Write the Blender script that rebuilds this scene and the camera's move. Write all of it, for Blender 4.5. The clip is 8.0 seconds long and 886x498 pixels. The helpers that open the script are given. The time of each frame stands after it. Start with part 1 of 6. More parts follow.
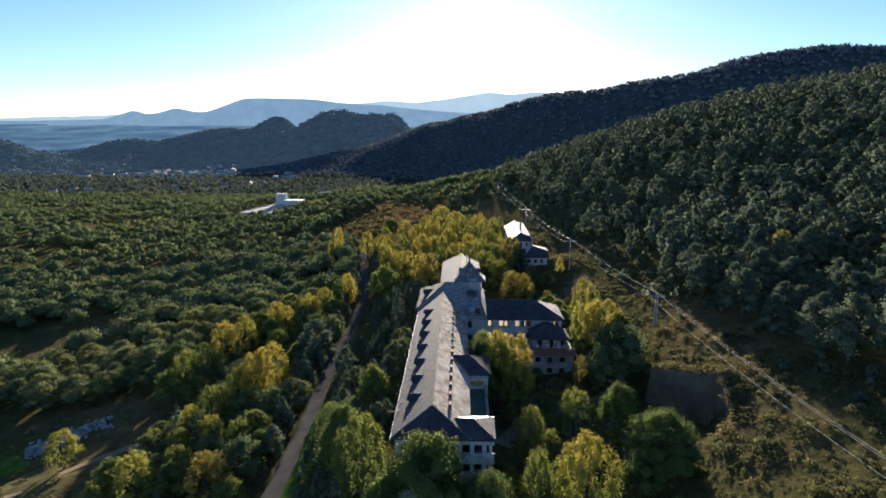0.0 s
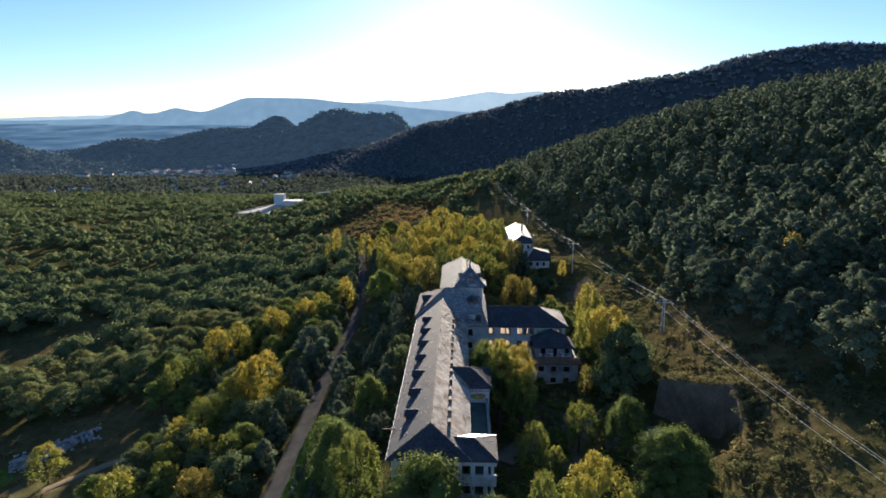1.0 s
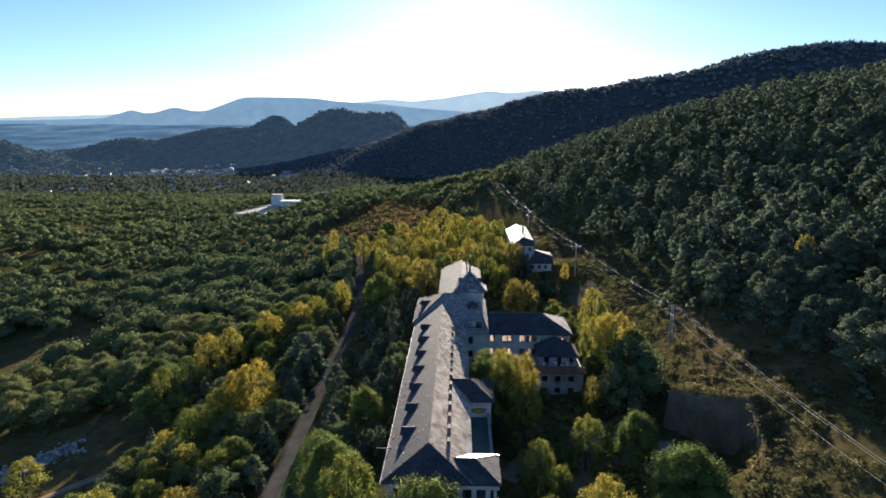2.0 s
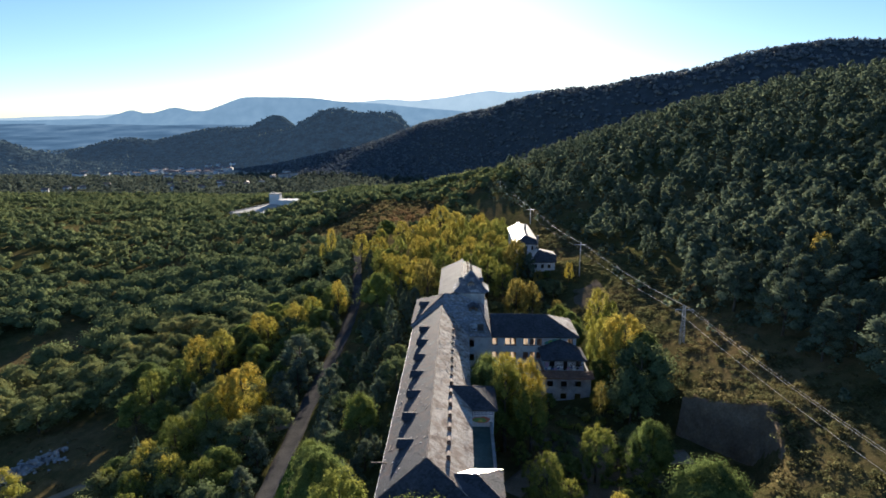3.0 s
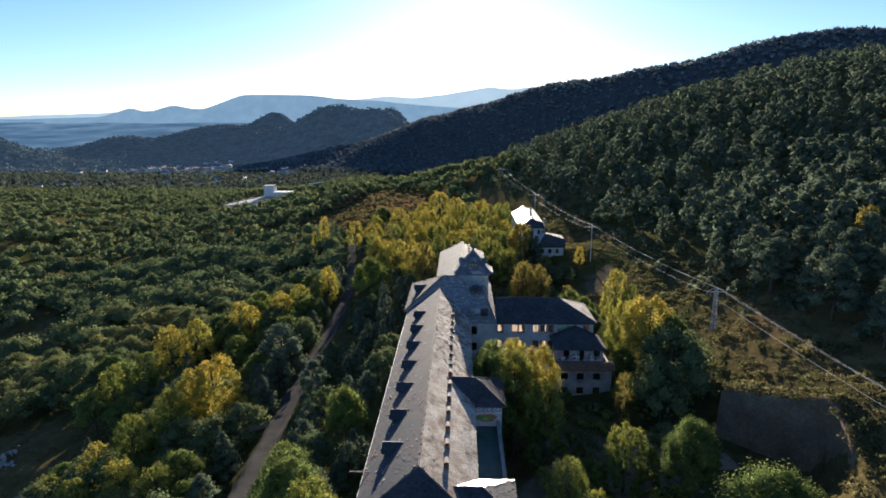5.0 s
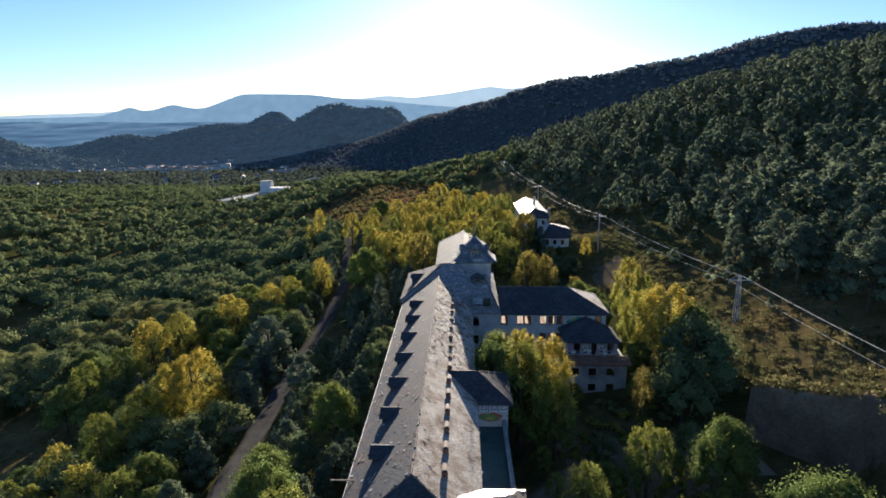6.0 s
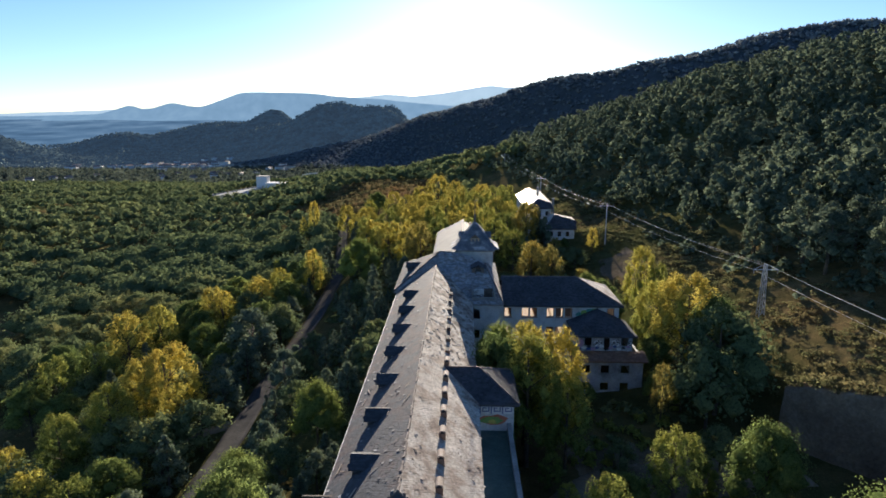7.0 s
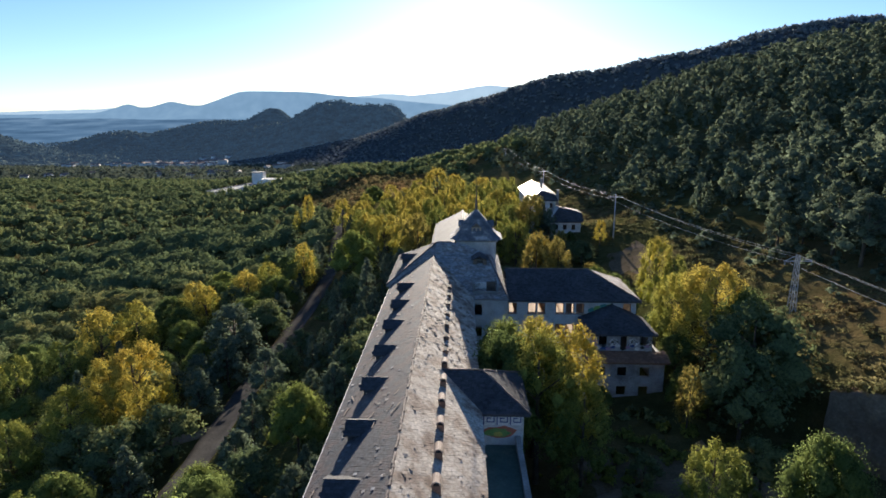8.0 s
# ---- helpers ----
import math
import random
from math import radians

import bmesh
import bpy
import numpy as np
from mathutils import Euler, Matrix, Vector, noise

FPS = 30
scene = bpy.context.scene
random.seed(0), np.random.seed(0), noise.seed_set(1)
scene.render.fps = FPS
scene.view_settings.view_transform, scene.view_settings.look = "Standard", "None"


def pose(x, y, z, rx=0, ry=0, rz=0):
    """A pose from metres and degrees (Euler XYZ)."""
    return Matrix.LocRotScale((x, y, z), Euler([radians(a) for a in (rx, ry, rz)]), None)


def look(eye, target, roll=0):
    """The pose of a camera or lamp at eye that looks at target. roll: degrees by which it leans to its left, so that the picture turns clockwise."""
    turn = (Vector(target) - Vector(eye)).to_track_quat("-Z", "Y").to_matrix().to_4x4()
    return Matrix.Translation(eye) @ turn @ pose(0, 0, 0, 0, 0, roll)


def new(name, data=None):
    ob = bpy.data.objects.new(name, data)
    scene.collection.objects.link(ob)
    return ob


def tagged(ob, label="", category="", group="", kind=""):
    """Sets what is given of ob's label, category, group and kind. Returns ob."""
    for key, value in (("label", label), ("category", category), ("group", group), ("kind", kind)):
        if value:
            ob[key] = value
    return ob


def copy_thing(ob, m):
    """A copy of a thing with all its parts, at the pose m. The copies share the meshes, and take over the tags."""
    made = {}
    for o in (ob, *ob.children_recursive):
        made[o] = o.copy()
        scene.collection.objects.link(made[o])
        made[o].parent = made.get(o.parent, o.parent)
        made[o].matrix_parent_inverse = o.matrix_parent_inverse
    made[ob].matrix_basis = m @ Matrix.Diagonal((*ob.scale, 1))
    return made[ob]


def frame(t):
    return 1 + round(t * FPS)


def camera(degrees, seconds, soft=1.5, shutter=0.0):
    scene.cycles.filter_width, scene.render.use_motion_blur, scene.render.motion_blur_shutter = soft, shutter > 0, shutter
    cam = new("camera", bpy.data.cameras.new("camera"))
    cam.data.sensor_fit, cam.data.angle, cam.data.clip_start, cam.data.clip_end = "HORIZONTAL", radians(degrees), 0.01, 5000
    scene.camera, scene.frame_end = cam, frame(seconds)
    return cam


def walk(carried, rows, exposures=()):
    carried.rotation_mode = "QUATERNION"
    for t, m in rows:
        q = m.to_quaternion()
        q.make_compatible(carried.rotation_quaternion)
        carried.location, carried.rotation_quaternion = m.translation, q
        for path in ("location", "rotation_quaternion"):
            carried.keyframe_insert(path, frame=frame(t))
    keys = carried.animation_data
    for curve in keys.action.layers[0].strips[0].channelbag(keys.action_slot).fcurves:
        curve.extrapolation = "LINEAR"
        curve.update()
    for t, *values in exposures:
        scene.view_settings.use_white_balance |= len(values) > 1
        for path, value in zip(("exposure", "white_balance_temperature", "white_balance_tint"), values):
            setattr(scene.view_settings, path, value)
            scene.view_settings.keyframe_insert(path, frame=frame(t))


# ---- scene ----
cam = camera(72.0, 8.0, soft=1.65)
PATH = [
    (0, (3.943, 6.86, 56.783), (3.889, 8.816, 56.368), 0.3),
    (0.5, (4.024, 9.448, 56.916), (3.97, 11.404, 56.5), 0.2),
    (1, (4.025, 12.471, 57.018), (3.97, 14.426, 56.6), 0.2),
    (1.5, (3.943, 15.513, 56.996), (3.89, 17.468, 56.577), 0.2),
    (3, (3.9, 25.263, 54.998), (3.846, 27.218, 54.578), 0.1),
    (3.5, (3.996, 28.732, 53.366), (3.941, 30.686, 52.944), -0.0),
    (4, (3.975, 32.316, 51.171), (3.92, 34.27, 50.749), -0.0),
    (4.5, (4.002, 36.157, 49.201), (3.946, 38.11, 48.776), -0.1),
    (6, (3.93, 49.111, 42.343), (3.874, 51.065, 41.918), -0.1),
    (6.5, (3.899, 53.434, 40.118), (3.844, 55.388, 39.692), 0.0),
    (7, (4.009, 57.775, 38.118), (3.954, 59.728, 37.692), 0.1),
    (7.5, (3.938, 62.253, 36.384), (3.886, 64.206, 35.956), 0.1),
    (8, (3.95, 66.683, 34.563), (3.897, 68.636, 34.136), 0.2),
]
walk(cam, [(t, look(eye, target, roll)) for t, eye, target, roll in PATH], exposures=[(0, 1.76, 5900, 13)])

# ---- world, sun ----
SUN_AZ, SUN_EL = radians(1.4), radians(10.8)      # azimuth clockwise from +y
SUN_DIR = Vector((math.sin(SUN_AZ) * math.cos(SUN_EL), math.cos(SUN_AZ) * math.cos(SUN_EL), math.sin(SUN_EL)))
world = bpy.data.worlds.new("sky")
scene.world = world
world.use_nodes = True
wn = world.node_tree
wn.nodes.clear()
sky = wn.nodes.new("ShaderNodeTexSky")
sky.sky_type = "NISHITA"
sky.sun_disc = False
sky.sun_elevation, sky.sun_rotation = SUN_EL, SUN_AZ
sky.altitude, sky.air_density, sky.dust_density, sky.ozone_density = 2000, 1.0, 0.7, 3.0
wbg = wn.nodes.new("ShaderNodeBackground")
wbg.inputs["Strength"].default_value = 0.05
wout = wn.nodes.new("ShaderNodeOutputWorld")
wn.links.new(sky.outputs[0], wbg.inputs[0])
wn.links.new(wbg.outputs[0], wout.inputs[0])
sun_data = bpy.data.lights.new("sun", "SUN")
sun_data.energy, sun_data.angle, sun_data.color = 4.2, radians(0.55), (1.0, 0.84, 0.62)
sun = new("sun", sun_data)
sun.matrix_world = look(SUN_DIR * 300, (0, 0, 0))

# ---- materials ----
def material(name):
    m = bpy.data.materials.new(name)
    m.use_nodes = True
    nt = m.node_tree
    nt.nodes.clear()
    return m, nt


def node(nt, kind, **values):
    n = nt.nodes.new(kind)
    for key, value in values.items():
        n.inputs[key.replace("_", " ")].default_value = value
    return n


def noise_of(nt, scale, detail=6.0, rough=0.6, world=True):
    coord = nt.nodes.new("ShaderNodeNewGeometry" if world else "ShaderNodeTexCoord")
    n = node(nt, "ShaderNodeTexNoise", Scale=scale, Detail=detail, Roughness=rough)
    nt.links.new(coord.outputs["Position" if world else "Object"], n.inputs["Vector"])
    return n


def ramp(nt, source, stops):
    r = nt.nodes.new("ShaderNodeValToRGB")
    while len(r.color_ramp.elements) < len(stops):
        r.color_ramp.elements.new(0.5)
    for e, (pos, col) in zip(r.color_ramp.elements, stops):
        e.position, e.color = pos, (*col, 1)
    nt.links.new(source, r.inputs[0])
    return r


def mixed(nt, a, b, factor, blend="MIX"):
    m = nt.nodes.new("ShaderNodeMix")
    m.data_type, m.blend_type = "RGBA", blend
    for value, slot in ((factor, 0), (a, 6), (b, 7)):
        if isinstance(value, (float, int)):
            m.inputs[slot].default_value = value
        elif isinstance(value, tuple):
            m.inputs[slot].default_value = (*value, 1)
        else:
            nt.links.new(value, m.inputs[slot])
    return m.outputs[2]


def surface(name, stops, scale=0.6, fine=8.0, rough=0.85, bump=0.3, bump_scale=12.0, bump_dist=0.05, grain=0.35, island=0.0, metal=0.0, spec=0.4):
    """A weathered opaque surface: broad patches through a ramp, fine grain over it, bump."""
    m, nt = material(name)
    bsdf = node(nt, "ShaderNodeBsdfPrincipled", Roughness=rough, Metallic=metal)
    bsdf.inputs["Specular IOR Level"].default_value = spec
    col = ramp(nt, noise_of(nt, scale).outputs[0], stops).outputs[0]
    g = ramp(nt, noise_of(nt, fine, 4.0, 0.7).outputs[0], [(0.3, (1 - grain,) * 3), (0.7, (1 + grain * 0.4,) * 3)]).outputs[0]
    col = mixed(nt, col, g, 1.0, "MULTIPLY")
    if island:
        geo = nt.nodes.new("ShaderNodeNewGeometry")
        k = ramp(nt, geo.outputs["Random Per Island"], [(0, (1 - island,) * 3), (1, (1 + island * 0.5,) * 3)]).outputs[0]
        col = mixed(nt, col, k, 1.0, "MULTIPLY")
        info = nt.nodes.new("ShaderNodeObjectInfo")
        k = ramp(nt, info.outputs["Random"], [(0, (1 - island * 0.5,) * 3), (1, (1 + island * 0.25,) * 3)]).outputs[0]
        col = mixed(nt, col, k, 1.0, "MULTIPLY")
    nt.links.new(col, bsdf.inputs["Base Color"])
    if bump:
        b = node(nt, "ShaderNodeBump", Strength=bump, Distance=bump_dist)
        nt.links.new(noise_of(nt, bump_scale, 5.0, 0.65).outputs[0], b.inputs["Height"])
        nt.links.new(b.outputs[0], bsdf.inputs["Normal"])
    out = nt.nodes.new("ShaderNodeOutputMaterial")
    nt.links.new(bsdf.outputs[0], out.inputs[0])
    return m


def leaves(name, stops, translucent=0.5, tree_shift=0.35, lit_tops=0.0, mottling=2.6, stands=0.0):
    """Foliage: colour by leaf clump and by tree, partly see-through to light."""
    m, nt = material(name)
    geo = nt.nodes.new("ShaderNodeNewGeometry")
    info = nt.nodes.new("ShaderNodeObjectInfo")
    add = nt.nodes.new("ShaderNodeMath")
    add.operation = "MULTIPLY_ADD"
    add.inputs[1].default_value, add.inputs[2].default_value = 0.16, 0.07
    nt.links.new(geo.outputs["Random Per Island"], add.inputs[0])
    more = nt.nodes.new("ShaderNodeMath")
    more.operation = "MULTIPLY_ADD"
    more.inputs[1].default_value = tree_shift
    nt.links.new(info.outputs["Random"], more.inputs[0])
    nt.links.new(add.outputs[0], more.inputs[2])
    big = nt.nodes.new("ShaderNodeMath")
    big.operation = "MULTIPLY_ADD"
    big.inputs[1].default_value = 0.75
    nt.links.new(noise_of(nt, 0.13, 4.0).outputs[0], big.inputs[0])
    stand = nt.nodes.new("ShaderNodeMath")
    stand.operation = "MULTIPLY_ADD"
    stand.inputs[1].default_value = stands
    nt.links.new(noise_of(nt, 0.018, 3.0).outputs[0], stand.inputs[0])
    nt.links.new(more.outputs[0], stand.inputs[2])
    nt.links.new(stand.outputs[0], big.inputs[2])
    shift = nt.nodes.new("ShaderNodeMath")
    shift.operation = "SUBTRACT"
    shift.inputs[1].default_value = 0.12 + stands * 0.5
    nt.links.new(big.outputs[0], shift.inputs[0])
    # upper crown: autumn yellowing and sunlight on it both put into colour
    if lit_tops:
        coord = nt.nodes.new("ShaderNodeTexCoord")
        apart = nt.nodes.new("ShaderNodeSeparateXYZ")
        nt.links.new(coord.outputs["Generated"], apart.inputs[0])
        turning = nt.nodes.new("ShaderNodeMath")
        turning.operation = "MULTIPLY_ADD"
        turning.inputs[1].default_value = lit_tops
        nt.links.new(apart.outputs[2], turning.inputs[0])
        nt.links.new(shift.outputs[0], turning.inputs[2])
        shift = nt.nodes.new("ShaderNodeMath")
        shift.operation = "SUBTRACT"
        shift.inputs[1].default_value = lit_tops * 0.6
        nt.links.new(turning.outputs[0], shift.inputs[0])
    col = ramp(nt, shift.outputs[0], stops).outputs[0]
    mottle = ramp(nt, noise_of(nt, mottling, 3.0, 0.7).outputs[0], [(0.34, (0.45, 0.5, 0.5)), (0.5, (0.95, 0.95, 0.95)), (0.64, (1.3, 1.25, 1.15))]).outputs[0]
    col = mixed(nt, col, mottle, 1.0, "MULTIPLY")
    diff = node(nt, "ShaderNodeBsdfDiffuse")
    tran = node(nt, "ShaderNodeBsdfTranslucent")
    for n in (diff, tran):
        nt.links.new(col, n.inputs["Color"])
    mix = node(nt, "ShaderNodeMixShader", Fac=translucent)
    nt.links.new(diff.outputs[0], mix.inputs[1])
    nt.links.new(tran.outputs[0], mix.inputs[2])
    out = nt.nodes.new("ShaderNodeOutputMaterial")
    nt.links.new(mix.outputs[0], out.inputs[0])
    return m


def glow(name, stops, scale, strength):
    """Emission with the haze in its colour, for the far-off distance alone."""
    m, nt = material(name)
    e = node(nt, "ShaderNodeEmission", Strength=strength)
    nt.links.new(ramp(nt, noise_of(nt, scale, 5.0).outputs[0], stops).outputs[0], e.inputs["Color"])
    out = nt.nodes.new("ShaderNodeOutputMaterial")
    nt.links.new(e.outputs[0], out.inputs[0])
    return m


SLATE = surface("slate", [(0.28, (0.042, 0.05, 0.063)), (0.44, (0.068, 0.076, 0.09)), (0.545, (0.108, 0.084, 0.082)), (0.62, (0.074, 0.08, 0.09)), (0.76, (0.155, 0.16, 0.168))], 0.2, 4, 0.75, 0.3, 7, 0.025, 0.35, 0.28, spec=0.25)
# broken slate, its pale tone also holding the sun on lit slopes
SLATE_OLD_LIT = surface("slate_broken_sunlit", [(0.32, (0.19, 0.14, 0.11)), (0.42, (0.33, 0.265, 0.215)), (0.5, (0.46, 0.41, 0.35)), (0.68, (0.64, 0.59, 0.52))], 0.45, 4, 0.85, 0.4, 5, 0.05, 0.4, 0.22, spec=0.2)
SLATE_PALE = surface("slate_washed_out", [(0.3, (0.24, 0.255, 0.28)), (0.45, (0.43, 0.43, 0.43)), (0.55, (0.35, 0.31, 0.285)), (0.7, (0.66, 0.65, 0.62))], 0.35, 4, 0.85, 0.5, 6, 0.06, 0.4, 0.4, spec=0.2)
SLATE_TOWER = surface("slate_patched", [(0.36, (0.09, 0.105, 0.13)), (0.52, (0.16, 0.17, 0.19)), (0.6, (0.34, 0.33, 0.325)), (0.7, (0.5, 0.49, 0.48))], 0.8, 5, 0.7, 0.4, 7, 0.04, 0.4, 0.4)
# shade of the south slopes and annex is put into this dark blue
SLATE_DARK = surface("slate_shade_blue", [(0.3, (0.06, 0.066, 0.077)), (0.7, (0.1, 0.105, 0.115))], 0.4, 6, 0.85, 0.3, 9, 0.03, 0.3, 0.3, spec=0.12)
SHEET = surface("roof_sheet", [(0.3, (0.125, 0.124, 0.116)), (0.7, (0.175, 0.172, 0.16))], 0.3, 5, 0.75, 0.15, 6, 0.02, 0.15, spec=0.3)
RIDGE = surface("ridge_tile", [(0.3, (0.15, 0.115, 0.1)), (0.7, (0.24, 0.19, 0.165))], 1.0, 9, 0.8, 0.4, 14, 0.03, 0.35, 0.3)
PLASTER = surface("plaster", [(0.3, (0.42, 0.42, 0.41)), (0.5, (0.62, 0.62, 0.6)), (0.75, (0.72, 0.71, 0.68))], 0.5, 5, 0.9, 0.2, 10, 0.02, 0.25)
CONCRETE = surface("concrete", [(0.3, (0.2, 0.2, 0.19)), (0.7, (0.34, 0.33, 0.31))], 0.6, 5, 0.9, 0.3, 10, 0.03, 0.3)
TERRACE = surface("terrace_floor", [(0.3, (0.055, 0.1, 0.085)), (0.55, (0.09, 0.15, 0.13)), (0.75, (0.15, 0.19, 0.16))], 0.5, 5, 0.8, 0.2, 8, 0.02, 0.3)
BRICK = surface("brick", [(0.3, (0.22, 0.12, 0.08)), (0.7, (0.36, 0.22, 0.15))], 1.2, 10, 0.85, 0.4, 16, 0.02, 0.35, 0.25)
TILE = surface("barrel_tile", [(0.3, (0.43, 0.32, 0.24)), (0.7, (0.6, 0.48, 0.37))], 2.0, 10, 0.8, 0.3, 14, 0.02, 0.3, 0.25)
SHUTTER = surface("red_brown_wood", [(0.3, (0.16, 0.075, 0.045)), (0.7, (0.26, 0.13, 0.08))], 1.5, 12, 0.8, 0.3, 18, 0.02, 0.35)
TIMBER = surface("grey_timber", [(0.3, (0.12, 0.09, 0.07)), (0.7, (0.22, 0.18, 0.14))], 1.5, 12, 0.85, 0.4, 18, 0.02, 0.35)
# near-black: shade of insides put into colour, also scribble paint
DARK = surface("dark_inside", [(0.3, (0.03, 0.03, 0.03)), (0.7, (0.06, 0.055, 0.05))], 0.8, 6, 0.9, 0.0)
INSIDE = surface("room_paint", [(0.3, (0.45, 0.34, 0.24)), (0.7, (0.6, 0.47, 0.34))], 0.8, 6, 0.9, 0.2)
METAL = surface("galvanised_steel", [(0.3, (0.45, 0.455, 0.46)), (0.7, (0.58, 0.585, 0.59))], 1.5, 10, 0.6, 0.1, metal=0.3)
WIRE = surface("aluminium_cable", [(0.3, (0.42, 0.4, 0.38)), (0.7, (0.52, 0.5, 0.47))], 1.0, 10, 0.6, 0.0, metal=0.0)
WHITE = surface("white_paint", [(0.3, (0.68, 0.67, 0.65)), (0.7, (0.8, 0.79, 0.77))], 0.4, 4, 0.7, 0.1)
# near-white base puts the sun's glare into the roof colour
GLARE_ROOF = surface("glare_white_slate", [(0.3, (0.5, 0.5, 0.5)), (0.7, (0.62, 0.62, 0.61))], 0.4, 6, 0.38, 0.15, 7, 0.02, 0.2, spec=0.8)
ROAD = surface("old_asphalt", [(0.3, (0.07, 0.068, 0.066)), (0.7, (0.125, 0.12, 0.113))], 0.25, 3, 0.95, 0.2, 8, 0.02, 0.25, spec=0.0)
TRACK = surface("dirt_track", [(0.3, (0.2, 0.16, 0.11)), (0.7, (0.32, 0.26, 0.19))], 0.3, 4, 0.95, 0.4, 6, 0.05, 0.3, spec=0.0)
EARTH = surface("cut_earth", [(0.3, (0.17, 0.122, 0.085)), (0.55, (0.24, 0.18, 0.125)), (0.75, (0.33, 0.255, 0.18))], 0.25, 2.5, 0.95, 0.7, 1.6, 0.3, 0.35, spec=0.0)
ROCK = surface("pale_rubble", [(0.3, (0.24, 0.235, 0.23)), (0.7, (0.42, 0.41, 0.4))], 0.8, 6, 0.9, 0.4, 8, 0.05, 0.3, 0.4)
BARK = surface("bark", [(0.3, (0.07, 0.055, 0.04)), (0.7, (0.15, 0.12, 0.09))], 1.5, 10, 0.95, 0.5, 12, 0.04, 0.3)
PALE_BARK = surface("pale_dead_wood", [(0.3, (0.3, 0.26, 0.22)), (0.7, (0.42, 0.38, 0.33))], 1.5, 10, 0.9, 0.3, 12, 0.04, 0.3)
TOWN_WALL = surface("town_wall", [(0.35, (0.55, 0.53, 0.5)), (0.65, (0.85, 0.84, 0.82))], 0.01, 2, 0.8, 0.0)
TOWN_ROOF = surface("town_roof", [(0.35, (0.17, 0.12, 0.1)), (0.65, (0.27, 0.21, 0.18))], 0.01, 2, 0.7, 0.0)
LEAF_YELLOW = leaves("yellow_poplar_leaves", [(0.05, (0.22, 0.27, 0.075)), (0.3, (0.42, 0.42, 0.095)), (0.6, (0.6, 0.51, 0.11)), (1.0, (0.7, 0.55, 0.115))], 0.52, 0.35, 0.45)
LEAF_LIME = leaves("lime_poplar_leaves", [(0.05, (0.13, 0.18, 0.066)), (0.4, (0.235, 0.285, 0.08)), (0.7, (0.385, 0.395, 0.095)), (1.0, (0.58, 0.51, 0.105))], 0.55, 0.35, 0.5)
LEAF_RUST = leaves("rusty_leaves", [(0.1, (0.23, 0.21, 0.075)), (0.5, (0.4, 0.34, 0.1)), (0.9, (0.54, 0.43, 0.11))], 0.6)
LEAF_GREEN = leaves("green_leaves", [(0.1, (0.105, 0.15, 0.06)), (0.5, (0.185, 0.24, 0.08)), (0.9, (0.3, 0.34, 0.09))], 0.6)
LEAF_OAK = leaves("oak_leaves", [(0.15, (0.112, 0.152, 0.082)), (0.45, (0.17, 0.215, 0.1)), (0.7, (0.24, 0.26, 0.108)), (0.95, (0.36, 0.3, 0.105))], 0.42, 0.3, stands=0.9)
LEAF_PINE = leaves("pine_needles", [(0.1, (0.108, 0.145, 0.11)), (0.5, (0.158, 0.2, 0.135)), (0.9, (0.212, 0.25, 0.155))], 0.38)
LEAF_FAR = leaves("far_woodland", [(0.1, (0.075, 0.1, 0.085)), (0.5, (0.115, 0.14, 0.11)), (0.85, (0.16, 0.17, 0.11)), (1.0, (0.28, 0.24, 0.1))], 0.35, mottling=0.12, stands=0.5)
# haze before the ridge is mixed into the needles as blue-grey
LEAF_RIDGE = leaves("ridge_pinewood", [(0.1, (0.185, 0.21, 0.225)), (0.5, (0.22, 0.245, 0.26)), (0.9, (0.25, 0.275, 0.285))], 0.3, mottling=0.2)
SHRUB = leaves("dry_shrub", [(0.2, (0.105, 0.132, 0.065)), (0.42, (0.16, 0.168, 0.078)), (0.66, (0.235, 0.2, 0.095)), (0.95, (0.35, 0.21, 0.11))], 0.5, stands=0.6)


def ground_material():
    m, nt = material("hillside_ground")
    bsdf = node(nt, "ShaderNodeBsdfPrincipled", Roughness=0.95)
    bsdf.inputs["Specular IOR Level"].default_value = 0.0
    broad = ramp(nt, noise_of(nt, 0.022, 7.0, 0.62).outputs[0], [(0.3, (0.062, 0.072, 0.032)), (0.45, (0.095, 0.094, 0.043)), (0.58, (0.14, 0.114, 0.06)), (0.72, (0.21, 0.15, 0.086))]).outputs[0]
    patch = ramp(nt, noise_of(nt, 0.35, 6.0, 0.7).outputs[0], [(0.3, (0.55, 0.62, 0.5)), (0.7, (1.25, 1.15, 1.0))]).outputs[0]
    fine = ramp(nt, noise_of(nt, 4.0, 4.0, 0.75).outputs[0], [(0.3, (0.65, 0.65, 0.65)), (0.7, (1.2, 1.2, 1.2))]).outputs[0]
    col = mixed(nt, mixed(nt, broad, patch, 1.0, "MULTIPLY"), fine, 1.0, "MULTIPLY")
    nt.links.new(col, bsdf.inputs["Base Color"])
    b = node(nt, "ShaderNodeBump", Strength=0.8, Distance=0.4)
    nt.links.new(noise_of(nt, 1.1, 6.0, 0.7).outputs[0], b.inputs["Height"])
    nt.links.new(b.outputs[0], bsdf.inputs["Normal"])
    out = nt.nodes.new("ShaderNodeOutputMaterial")
    nt.links.new(bsdf.outputs[0], out.inputs[0])
    return m


GROUND = ground_material()
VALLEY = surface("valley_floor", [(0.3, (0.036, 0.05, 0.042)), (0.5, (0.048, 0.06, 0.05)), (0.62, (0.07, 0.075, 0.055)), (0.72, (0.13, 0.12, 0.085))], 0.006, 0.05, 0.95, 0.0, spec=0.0)
